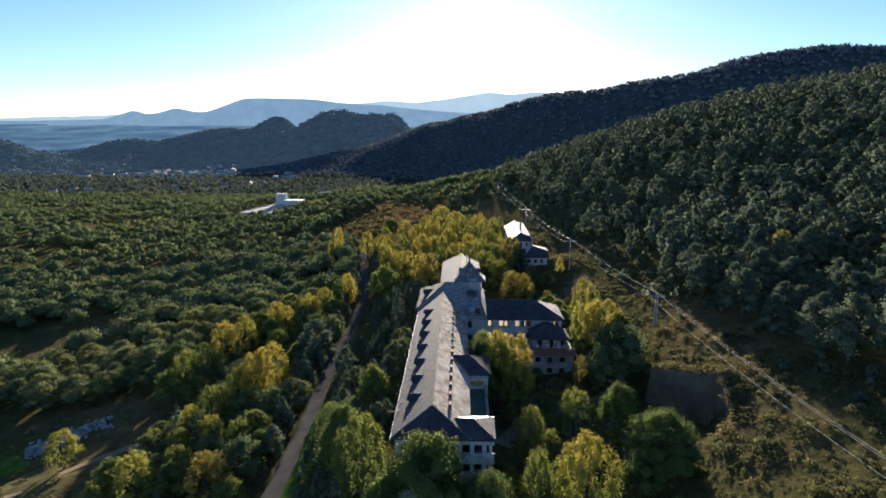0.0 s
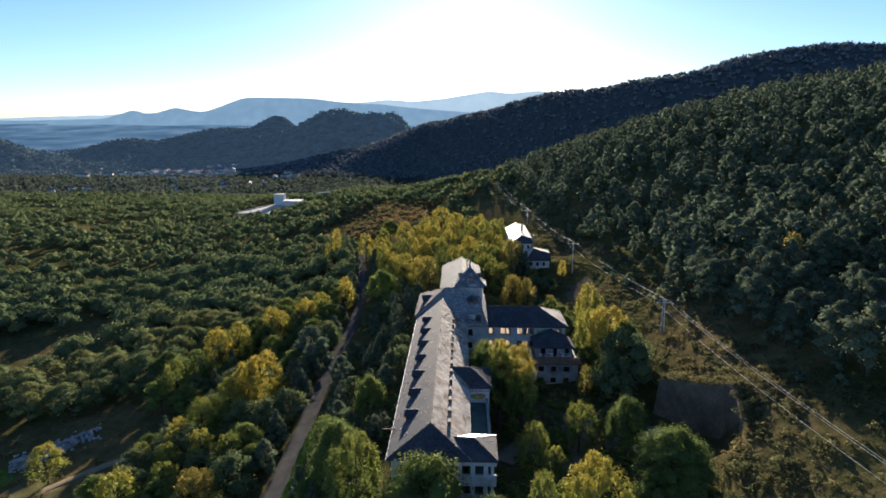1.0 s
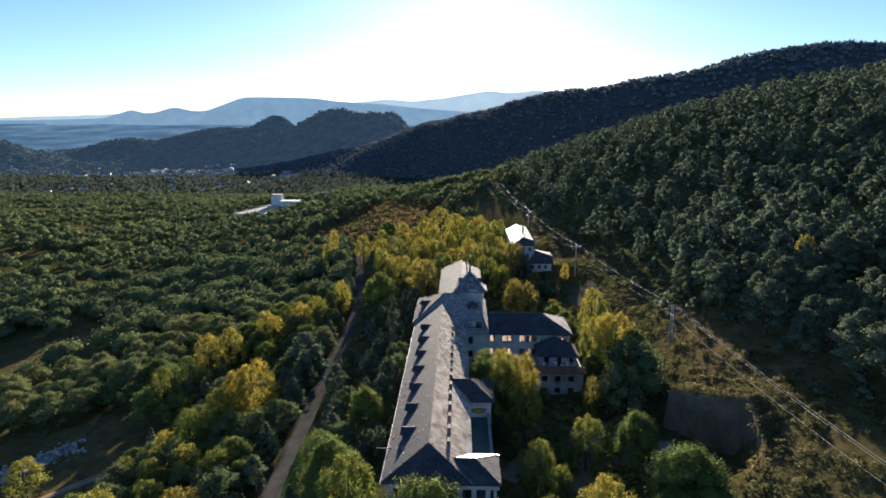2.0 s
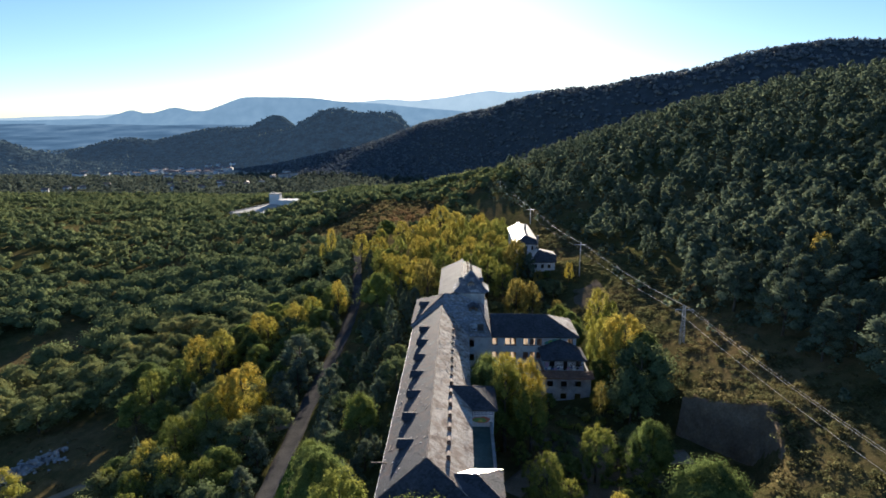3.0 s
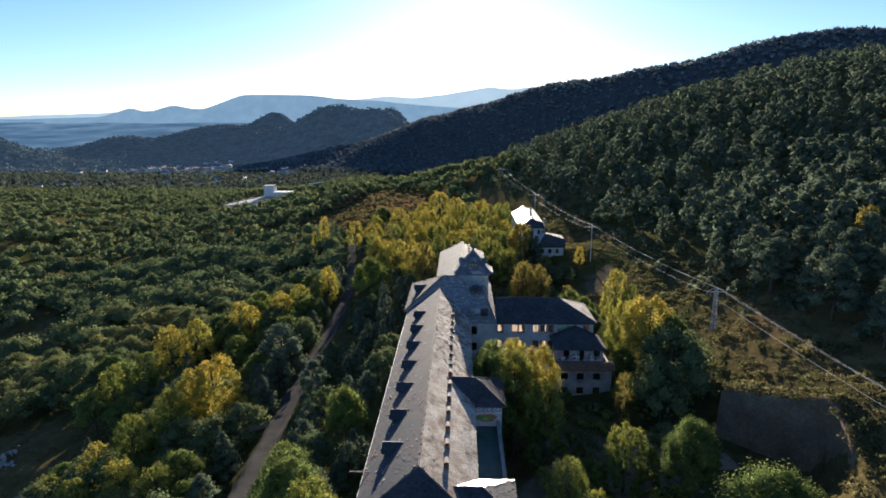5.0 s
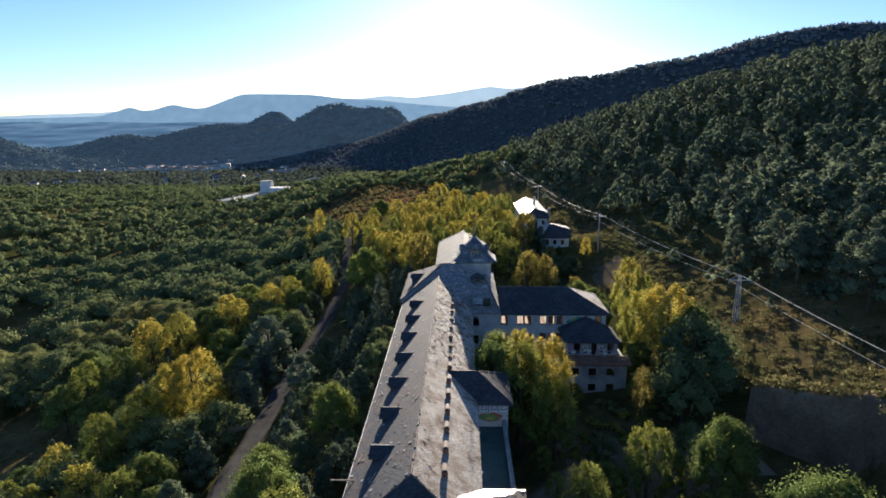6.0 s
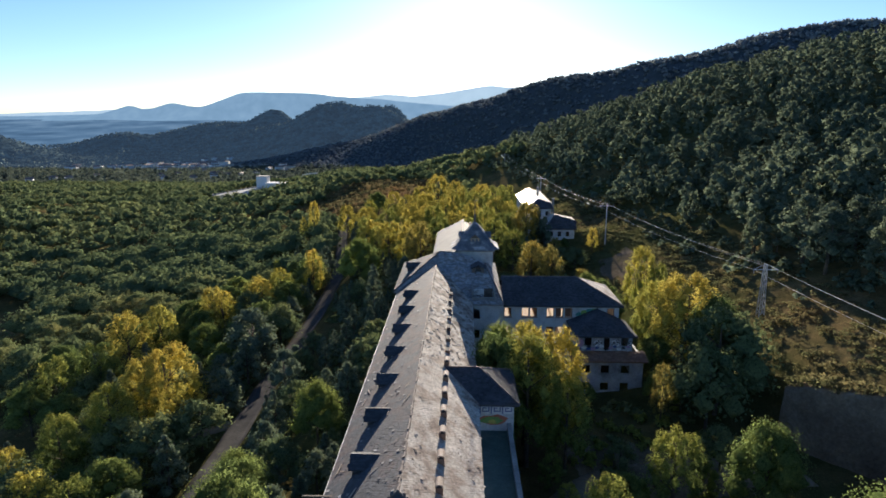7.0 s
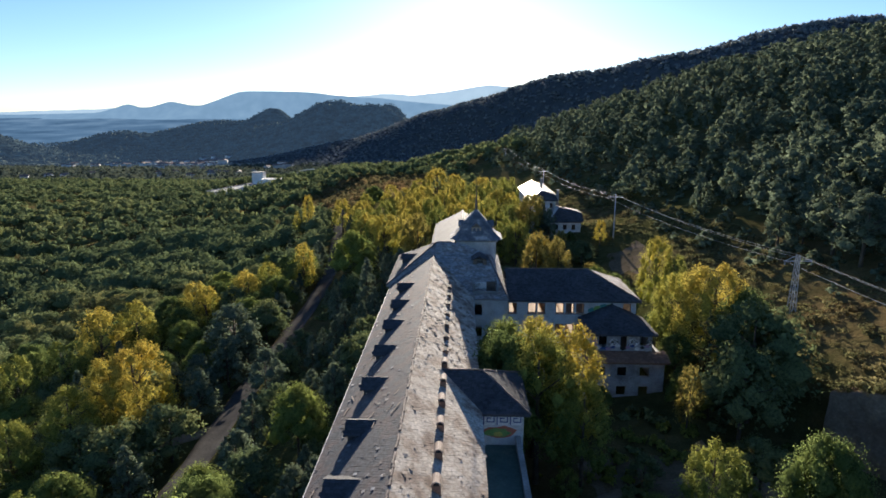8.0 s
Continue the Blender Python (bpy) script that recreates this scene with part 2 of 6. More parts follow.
# far plain: haze light put into a glowing colour
PLAIN = glow("haze_glow_plain", [(0.35, (0.022, 0.042, 0.066)), (0.5, (0.034, 0.06, 0.09)), (0.65, (0.055, 0.085, 0.115))], 0.0035, 1.0)
# ridge ground greyed blue for the haze before it
RIDGE_FLOOR = surface("hazed_ridge_floor", [(0.38, (0.06, 0.073, 0.082)), (0.62, (0.08, 0.094, 0.104))], 0.05, 0.15, 0.95, 0.0, 0.08, 5.0, 0.3, spec=0.0)


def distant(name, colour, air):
    """Hills kilometres away, the haze of the air before them added as emission."""
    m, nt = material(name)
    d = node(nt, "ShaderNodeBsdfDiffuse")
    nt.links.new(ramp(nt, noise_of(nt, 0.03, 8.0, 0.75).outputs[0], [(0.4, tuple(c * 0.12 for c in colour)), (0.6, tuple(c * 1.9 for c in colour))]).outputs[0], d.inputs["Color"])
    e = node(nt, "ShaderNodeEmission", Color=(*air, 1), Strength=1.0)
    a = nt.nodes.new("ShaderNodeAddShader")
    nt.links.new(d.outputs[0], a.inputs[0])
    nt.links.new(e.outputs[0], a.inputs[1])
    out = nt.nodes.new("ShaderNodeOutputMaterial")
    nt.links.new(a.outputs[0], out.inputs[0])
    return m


# last colour of each: haze light that the surface itself gives off
HILL_WOOD = distant("hazed_hill_woods", (0.06, 0.075, 0.065), (0.0082, 0.0132, 0.0195))
HILL = distant("hazed_wooded_hill", (0.045, 0.06, 0.055), (0.0072, 0.012, 0.0182))
MURAL_RED = surface("mural_red", [(0.3, (0.42, 0.12, 0.07)), (0.7, (0.55, 0.2, 0.12))], 1.5, 8, 0.85, 0.0)
MURAL_GREEN = surface("mural_green", [(0.3, (0.12, 0.3, 0.1)), (0.7, (0.3, 0.42, 0.1))], 1.8, 8, 0.85, 0.0)
MURAL_TEAL = surface("mural_teal", [(0.3, (0.06, 0.22, 0.2)), (0.7, (0.12, 0.34, 0.28))], 1.8, 8, 0.85, 0.0)
MURAL_YELLOW = surface("mural_yellow", [(0.3, (0.5, 0.42, 0.08)), (0.7, (0.6, 0.5, 0.12))], 1.8, 8, 0.85, 0.0)
MURAL_BLUE = surface("mural_blue", [(0.3, (0.05, 0.08, 0.22)), (0.7, (0.08, 0.12, 0.3))], 1.8, 8, 0.85, 0.0)
MURAL_PINK = surface("mural_pink", [(0.3, (0.4, 0.24, 0.36)), (0.7, (0.5, 0.32, 0.42))], 1.8, 8, 0.85, 0.0)
DIRTY = surface("dirty_plaster", [(0.3, (0.24, 0.235, 0.235)), (0.5, (0.42, 0.415, 0.41)), (0.75, (0.58, 0.57, 0.56))], 0.7, 5, 0.9, 0.2, 10, 0.02, 0.35)
PAVING = surface("pale_paving", [(0.3, (0.34, 0.33, 0.31)), (0.7, (0.46, 0.45, 0.42))], 0.08, 1.0, 0.9, 0.1, 2.0, 0.02, 0.25)
DRY_GRASS = surface("dry_grass", [(0.3, (0.08, 0.085, 0.035)), (0.5, (0.14, 0.125, 0.058)), (0.7, (0.21, 0.165, 0.085))], 0.3, 4, 0.95, 0.8, 5, 0.12, 0.5, spec=0.0)
COURT = surface("trodden_earth", [(0.3, (0.1, 0.09, 0.055)), (0.5, (0.17, 0.135, 0.09)), (0.7, (0.25, 0.2, 0.145))], 0.2, 3, 0.95, 0.6, 4, 0.1, 0.4, spec=0.0)
GRASS = surface("green_grass", [(0.3, (0.06, 0.11, 0.02)), (0.5, (0.1, 0.17, 0.03)), (0.7, (0.17, 0.19, 0.05))], 0.5, 5, 0.95, 0.8, 6, 0.12, 0.5, spec=0.0)

# ---- building blocks ----
def mesh_of(name, verts, faces, mat, smooth=False):
    me = bpy.data.meshes.new(name)
    me.from_pydata([tuple(v) for v in verts], [], [tuple(f) for f in faces])
    me.materials.append(mat)
    if smooth:
        me.polygons.foreach_set("use_smooth", [True] * len(me.polygons))
    me.update()
    return me


def fast_mesh(name, verts, quads, mat, tris=None, smooth=False):
    """Mesh from arrays of quads and triangles."""
    verts, quads = np.asarray(verts, np.float32), np.asarray(quads, np.int32).reshape(-1, 4)
    tris = np.zeros((0, 3), np.int32) if tris is None else np.asarray(tris, np.int32)
    me = bpy.data.meshes.new(name)
    me.vertices.add(len(verts))
    me.vertices.foreach_set("co", verts.ravel())
    loops = np.concatenate([quads.ravel(), tris.ravel()])
    me.loops.add(len(loops))
    me.loops.foreach_set("vertex_index", loops)
    starts = np.concatenate([np.arange(len(quads)) * 4, len(quads) * 4 + np.arange(len(tris)) * 3])
    me.polygons.add(len(starts))
    me.polygons.foreach_set("loop_start", starts.astype(np.int32))
    me.polygons.foreach_set("use_smooth", [smooth] * len(starts))
    me.materials.append(mat)
    me.update(calc_edges=True)
    return me


def part(name, me, parent, label="", m=None):
    ob = new(name, me)
    ob.parent = parent
    if m is not None:
        ob.matrix_basis = m
    return tagged(ob, label)


def thing(name, label, category, m=None, group="", kind=""):
    ob = new(name)
    ob.empty_display_size = 0.3
    if m is not None:
        ob.matrix_basis = m
    return tagged(ob, label, category, group, kind)


def box_data(x0, x1, y0, y1, z0, z1):
    v = [(x, y, z) for z in (z0, z1) for y in (y0, y1) for x in (x0, x1)]
    f = [(0, 2, 3, 1), (4, 5, 7, 6), (0, 1, 5, 4), (2, 6, 7, 3), (0, 4, 6, 2), (1, 3, 7, 5)]
    return v, f


class Shape:
    """Collects solids into one mesh."""

    def __init__(self):
        self.v, self.f = [], []

    def add(self, verts, faces):
        n = len(self.v)
        self.v += [tuple(p) for p in verts]
        self.f += [tuple(i + n for i in f) for f in faces]
        return self

    def box(self, *b):
        return self.add(*box_data(*b))

    def slab(self, poly, thick):
        """A polygon with a thickness downward."""
        n = len(poly)
        low = [(x, y, z - thick) for x, y, z in poly]
        faces = [tuple(range(n)), tuple(range(2 * n - 1, n - 1, -1))]
        faces += [(i + n, (i + 1) % n + n, (i + 1) % n, i) for i in range(n)]
        return self.add(list(poly) + low, faces)

    def tube(self, a, b, r0, r1, n=6):
        a, b = Vector(a), Vector(b)
        d = (b - a).normalized()
        u = d.cross(Vector((0.3, 0.9, 0.2))).normalized()
        w = d.cross(u)
        ring = [(u * math.cos(k * 2 * math.pi / n) + w * math.sin(k * 2 * math.pi / n)) for k in range(n)]
        vs = [a + q * r0 for q in ring] + [b + q * r1 for q in ring]
        fs = [(k, (k + 1) % n, (k + 1) % n + n, k + n) for k in range(n)] + [tuple(range(n - 1, -1, -1)), tuple(range(n, 2 * n))]
        return self.add(vs, fs)

    def mesh(self, name, mat, smooth=False):
        return mesh_of(name, self.v, self.f, mat, smooth)


# ---- the land ----
def smooth01(a, b, v):
    s = np.clip((v - a) / (b - a), 0, 1)
    return s * s * (3 - 2 * s)


SLOPE_X = [-4000, -900, -400, -280, -175, -140, -100, -70, -40, -32, -22, -12, -6, 14, 28, 38, 50, 60, 75, 105, 188, 258, 330, 500, 900, 4000]
SLOPE_Z = [-95, -80, -55, -45, -33, -28.5, -22, -17, -12.4, -10.6, -7.5, -4.4, -3.6, -3.2, -2.4, -0.2, 5.6, 8.8, 13.2, 23.0, 53.5, 73, 86, 115, 165, 270]
VALLEY_Y = [-2000, 450, 800, 1400, 2200, 3000, 4000, 4900]
VALLEY_Z = [-28, -28, -52, -88, -140, -92, -46, 34]
RIDGE_X = [-3000, -1000, -626, -334, -105, 54, 167, 269, 337, 421, 501, 580, 637, 740, 1300, 3000]
RIDGE_Z = [-160, -150, -99, -40, 39, 74, 100, 111, 124, 147, 153, 155, 160, 167, 185, 195]
RIDGE_Y = [2100, 2100, 2100, 2100, 2000, 1500, 1200, 1000, 930, 925, 915, 905, 900, 895, 890, 890]
RIDGE_W = [300, 300, 300, 350, 420, 350, 300, 240, 215, 205, 200, 200, 200, 200, 200, 200]
# middle, top, half widths and bluntness of each hill
HILLS = [(-520, 2700, 85, 300, 330, 1.0), (-330, 2680, 62, 190, 300, 1.1), (-325, 2960, 84, 130, 240, 0.95), (-930, 3150, 63, 150, 240, 1.0), (-1080, 3050, 6, 420, 300, 1.2),
         (-1950, 2300, 16, 330, 240, 1.0), (-1540, 2850, -40, 190, 200, 1.0), (-760, 2750, -8, 330, 260, 1.2)]


def bumps(x, y, size):
    return np.sin(x / size + 1.3 * np.sin(y / size * 0.7)) * np.cos(y / size * 1.1 + 0.8 * np.sin(x / size * 0.6))


def land(x, y):
    """Height of the ground."""
    x, y = np.asarray(x, float), np.asarray(y, float)
    u = x + 0.25 * np.maximum(y - 250, 0)
    near = np.interp(u, SLOPE_X, SLOPE_Z)
    crest = np.exp(-(np.maximum(y - 415, 0) / 230.0) ** 2)
    near = np.where(near > -5, -5 + (near + 5) * crest, near)
    far = np.interp(y, VALLEY_Y, VALLEY_Z)
    blend = smooth01(430, 900, y)
    z = near * (1 - blend) + far * blend
    top = np.interp(x, RIDGE_X, RIDGE_Z) + 3 * bumps(x, y, 75.0) + 1.5 * bumps(x + 90, y, 31.0)
    z = z + np.maximum(top - z, 0) * np.exp(-(np.abs(y - np.interp(x, RIDGE_X, RIDGE_Y)) / np.interp(x, RIDGE_X, RIDGE_W)) ** 2.4)
    base = np.interp(y, VALLEY_Y, VALLEY_Z)
    rise = np.zeros_like(z)
    for hx, hy, hz, sx, sy, blunt in HILLS:
        rise += (np.maximum(hz - base, 0) * np.exp(-1.15 * (((x - hx) / sx) ** 2 + ((y - hy) / sy) ** 2) ** blunt)) ** 4
    rise = rise ** 0.25
    z = np.maximum(z, base + rise * (1 + 0.05 * bumps(x, y, 95.0) + 0.035 * bumps(x + 70, y, 38.0) + 0.02 * bumps(x, y + 30, 17.0)))
    rough = smooth01(14, 40, np.abs(x + 5))
    z = z + rough * (0.5 * bumps(x, y, 9.0) + 0.9 * bumps(x + 40, y - 15, 23.0)) * np.where(np.abs(x + 33) < 12, 0.3, 1.0)
    z = z + 1.5 * np.exp(-((x - 57.5) ** 2 + (y - 120.5) ** 2) / 30.0)
    z = z + 6.0 * np.exp(-((x - 32.0) / 13.0) ** 2 - (np.maximum(np.abs(y - 250) - 16, 0) / 12.0) ** 2)
    # the excavated hollow in the slope
    d1 = (x - 45.0) * 0.748 + (y - 130.5) * 0.664
    d2 = (x - 54.5) * 0.929 - (y - 119.8) * 0.371
    hollow = (1 - smooth01(0.6, 2.6, d1)) * (1 - smooth01(-1.0, 2.4, d2)) * smooth01(31, 37, x) * smooth01(103, 110, y)
    z = np.where(z > -2.2, z * (1 - hollow) - 2.2 * hollow, z)
    return z


def steps(lo, hi, n, p):
    s = np.linspace(-1, 1, n)
    s = np.sign(s) * np.abs(s) ** p
    return np.where(s < 0, -s * lo, s * hi)


def build_land():
    xs = np.unique(np.concatenate([np.arange(-100, 100, 2.1), steps(-4600, 4600, 180, 2.0)]))
    ys = np.unique(np.concatenate([np.arange(70, 250, 2.1), np.linspace(-350, 70, 25), 250 + 4630 * np.linspace(0, 1, 150) ** 1.7]))
    gx, gy = np.meshgrid(xs, ys)
    gz = land(gx, gy)
    verts = np.stack([gx, gy, gz], -1).reshape(-1, 3)
    n, m = len(xs), len(ys)
    i = (np.arange(m - 1)[:, None] * n + np.arange(n - 1)[None]).ravel()
    me = fast_mesh("ground", verts, np.stack([i, i + 1, i + n + 1, i + n], -1), GROUND, smooth=True)
    me.materials.append(VALLEY)
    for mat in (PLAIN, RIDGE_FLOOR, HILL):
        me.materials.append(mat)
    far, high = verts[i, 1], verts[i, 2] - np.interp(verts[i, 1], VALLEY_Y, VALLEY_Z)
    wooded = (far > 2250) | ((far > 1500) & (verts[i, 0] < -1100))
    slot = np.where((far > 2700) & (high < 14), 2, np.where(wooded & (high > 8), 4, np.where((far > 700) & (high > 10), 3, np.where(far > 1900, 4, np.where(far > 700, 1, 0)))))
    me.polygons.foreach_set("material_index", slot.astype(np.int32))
    tagged(new("ground", me), "dry grassy mountain slope falling to a wide valley", "ground", kind="structure")


build_land()


def ribbon(name, points, width, mat, label, lift=0.12, level=True):
    """A road that follows the land."""
    pts = []
    for (x0, y0), (x1, y1) in zip(points, points[1:]):
        n = max(2, int(math.hypot(x1 - x0, y1 - y0) / 2.0))
        pts += [(x0 + (x1 - x0) * k / n, y0 + (y1 - y0) * k / n) for k in range(n)]
    pts = np.array(pts + [points[-1]])
    for _ in range(8):
        pts[1:-1] = (pts[:-2] + pts[1:-1] * 2 + pts[2:]) / 4
    d = np.gradient(pts, axis=0)
    d /= np.linalg.norm(d, axis=1)[:, None]
    side = np.stack([d[:, 1], -d[:, 0]], -1)
    rows = []
    z = land(pts[:, 0], pts[:, 1])
    for _ in range(4):
        z[1:-1] = (z[:-2] + z[1:-1] * 2 + z[2:]) / 4
    for s in (-0.5, -0.25, 0, 0.25, 0.5):
        wob = width * (1 + 0.06 * np.sin(np.arange(len(pts)) * 0.9 + s * 7))
        q = pts + side * (s * wob)[:, None]
        rows.append(np.column_stack([q, (np.maximum(z, land(q[:, 0], q[:, 1])) if level else land(q[:, 0], q[:, 1])) + lift]))
    lows = [rows[0] - (0, 0, 1.0), *rows, rows[-1] - (0, 0, 1.0)]
    verts = np.concatenate(lows)
    n = len(pts)
    i = np.concatenate([r * n + np.arange(n - 1) for r in range(len(lows) - 1)])
    me = fast_mesh(name, verts, np.stack([i, i + 1, i + n + 1, i + n], -1), mat, smooth=True)
    tagged(new(name, me), label, name.split("_")[-1], kind="structure")


ribbon("road", [(-22, -330), (-24, -150), (-27, -30), (-28.6, 40), (-29.1, 75), (-29.3, 103), (-29.3, 116), (-30.2, 140), (-31.2, 165), (-31, 180), (-31.3, 204), (-34, 240), (-38.6, 270), (-46, 314), (-49, 345)], 3.8, ROAD,
       "narrow worn grey asphalt road between trees")
ribbon("grass_verge", [(-25.2, 40), (-25.8, 80), (-26.2, 100), (-26.6, 114), (-27.4, 132)], 2.0, GRASS, "strip of fresh green grass beside the road", 0.14, False)
ribbon("dirt_path", [(12, 112), (18, 120), (26, 123), (35, 121), (44, 122)], 4.5, TRACK, "trodden pale earth path in the overgrown court", 0.1, False)
ribbon("dirt_track", [(-110, 88), (-96, 106), (-88, 116), (-79, 126), (-70, 134), (-58, 139), (-45, 144), (-31, 148)], 3.0, TRACK, "sandy dirt track joining the asphalt road", 0.1, False)


def patch(name, cx, cy, rx, ry, mat, label, seed, lift=0.06):
    """A patch of other ground with a ragged edge, laid on the land."""
    rng_ = np.random.default_rng(seed)
    ph = rng_.uniform(0, 6.28, 4)
    n, m = 48, 9
    a = np.linspace(0, 2 * np.pi, n, endpoint=False)
    edge = 1 + 0.16 * np.sin(3 * a + ph[0]) + 0.11 * np.sin(5 * a + ph[1]) + 0.07 * np.sin(9 * a + ph[2]) + 0.05 * np.sin(14 * a + ph[3])
    q = np.linspace(0.02, 1, m)[:, None]
    x, y = cx + rx * q * edge * np.cos(a), cy + ry * q * edge * np.sin(a)
    z = land(x, y) + lift * np.linspace(1.0, -0.6, m)[:, None] ** 1
    verts = np.stack([x, y, z], -1).reshape(-1, 3)
    i = np.arange(n)
    quads = np.concatenate([np.stack([r * n + i, (r + 1) * n + i, (r + 1) * n + (i + 1) % n, r * n + (i + 1) % n], -1) for r in range(m - 1)])
    tagged(new(name, fast_mesh(name, verts, quads, mat, smooth=True)), label, name.replace("_", " "), kind="structure")


patch("dry_meadow", -87, 121, 17, 12, DRY_GRASS, "dry tan grass of the small meadow", 1, 0.25)
patch("green_meadow", -101, 131, 9, 8, GRASS, "fresh green grass of the small meadow", 2, 0.3)
patch("court_earth", 26, 119, 13, 17, COURT, "bare trodden earth of the overgrown court", 3, 0.2)
patch("bare_earth", 44, 205, 7, 16, COURT, "bare brown earth on the slope above the wing", 4, 0.25)


# ---- the far distance ----
def silhouette(name, y, stops, low, mat, label, seed):
    """A far mountain range with relief, its crest through the given heights."""
    xs = np.arange(-4300, 1500, 18.0)
    crest = np.interp(xs, [s[0] for s in stops], [s[1] for s in stops])
    rng = np.random.default_rng(seed)
    k = np.convolve(rng.normal(0, 1, len(xs) + 14), np.hanning(15), "valid")
    crest = np.convolve(np.pad(crest, 3, mode="edge"), np.hanning(9)[1:-1] / np.hanning(9)[1:-1].sum(), "valid") + k * 0.7
    rows = []
    for j, q in enumerate(np.linspace(0, 1, 7)):
        rows.append(np.column_stack([xs, np.full(len(xs), y - 160 * q) - 30 * np.sin(xs / 130 + j) * q, low + (crest - low) * (1 - q) ** 1.3]))
    back = rows[0] + (0, 70, -60)
    rows = [np.column_stack([xs, back[:, 1], np.full(len(xs), low - 40.0)]), back, *rows]
    n = len(xs)
    i = np.concatenate([r * n + np.arange(n - 1) for r in range(len(rows) - 1)])
    me = fast_mesh(name, np.concatenate(rows), np.stack([i, i + 1, i + n + 1, i + n], -1), mat, smooth=True)
    tagged(new(name, me), label, "mountains", kind="structure")


# haze over the far ranges is put into these emitting colours
FAR_BLUE = glow("haze_glow_blue", [(0.3, (0.06, 0.098, 0.132)), (0.5, (0.068, 0.108, 0.145)), (0.7, (0.078, 0.12, 0.155))], 0.012, 1.0)
FAR_PALE = glow("haze_glow_pale", [(0.3, (0.135, 0.178, 0.205)), (0.7, (0.155, 0.2, 0.225))], 0.012, 1.0)
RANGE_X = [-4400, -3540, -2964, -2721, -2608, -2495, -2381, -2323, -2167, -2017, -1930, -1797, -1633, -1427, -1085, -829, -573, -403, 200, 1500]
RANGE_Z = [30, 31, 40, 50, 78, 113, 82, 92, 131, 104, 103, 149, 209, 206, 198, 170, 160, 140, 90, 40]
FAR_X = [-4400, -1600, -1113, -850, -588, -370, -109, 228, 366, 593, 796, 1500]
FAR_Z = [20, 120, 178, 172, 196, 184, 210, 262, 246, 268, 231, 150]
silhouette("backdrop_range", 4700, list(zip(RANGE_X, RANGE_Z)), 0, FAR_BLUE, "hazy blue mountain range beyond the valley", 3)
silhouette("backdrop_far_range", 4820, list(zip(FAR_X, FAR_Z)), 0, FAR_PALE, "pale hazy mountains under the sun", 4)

# ---- walls, roofs ----
def wall_shape(p0, p1, z0, z1, thick, holes):
    """A wall from p0 to p1 (outer face to the right of the way), with holes (s0, s1, za, zb) right through it."""
    p0, p1 = np.array(p0, float), np.array(p1, float)
    length = np.linalg.norm(p1 - p0)
    d = (p1 - p0) / length
    inward = np.array([-d[1], d[0]])
    cs = sorted({0.0, length, *[h[0] for h in holes], *[h[1] for h in holes]})
    rs = sorted({z0, z1, *[h[2] for h in holes], *[h[3] for h in holes]})
    solid = np.ones((len(cs) - 1, len(rs) - 1), bool)
    for i in range(len(cs) - 1):
        for j in range(len(rs) - 1):
            s, z = (cs[i] + cs[i + 1]) / 2, (rs[j] + rs[j + 1]) / 2
            solid[i, j] = not any(h[0] < s < h[1] and h[2] < z < h[3] for h in holes)
    sh = Shape()

    def pt(s, z, k):
        q = p0 + d * s + inward * thick * k
        return (q[0], q[1], z)

    def is_solid(i, j):
        return 0 <= i < solid.shape[0] and 0 <= j < solid.shape[1] and solid[i, j]

    for i in range(len(cs) - 1):
        for j in range(len(rs) - 1):
            if not solid[i, j]:
                continue
            a, b, c, e = cs[i], cs[i + 1], rs[j], rs[j + 1]
            v = [pt(a, c, 0), pt(b, c, 0), pt(b, e, 0), pt(a, e, 0), pt(a, c, 1), pt(b, c, 1), pt(b, e, 1), pt(a, e, 1)]
            f = [(0, 1, 2, 3), (5, 4, 7, 6)]
            if not is_solid(i - 1, j):
                f.append((4, 0, 3, 7))
            if not is_solid(i + 1, j):
                f.append((1, 5, 6, 2))
            if not is_solid(i, j - 1):
                f.append((4, 5, 1, 0))
            if not is_solid(i, j + 1):
                f.append((3, 2, 6, 7))
            sh.add(v, f)
    return sh


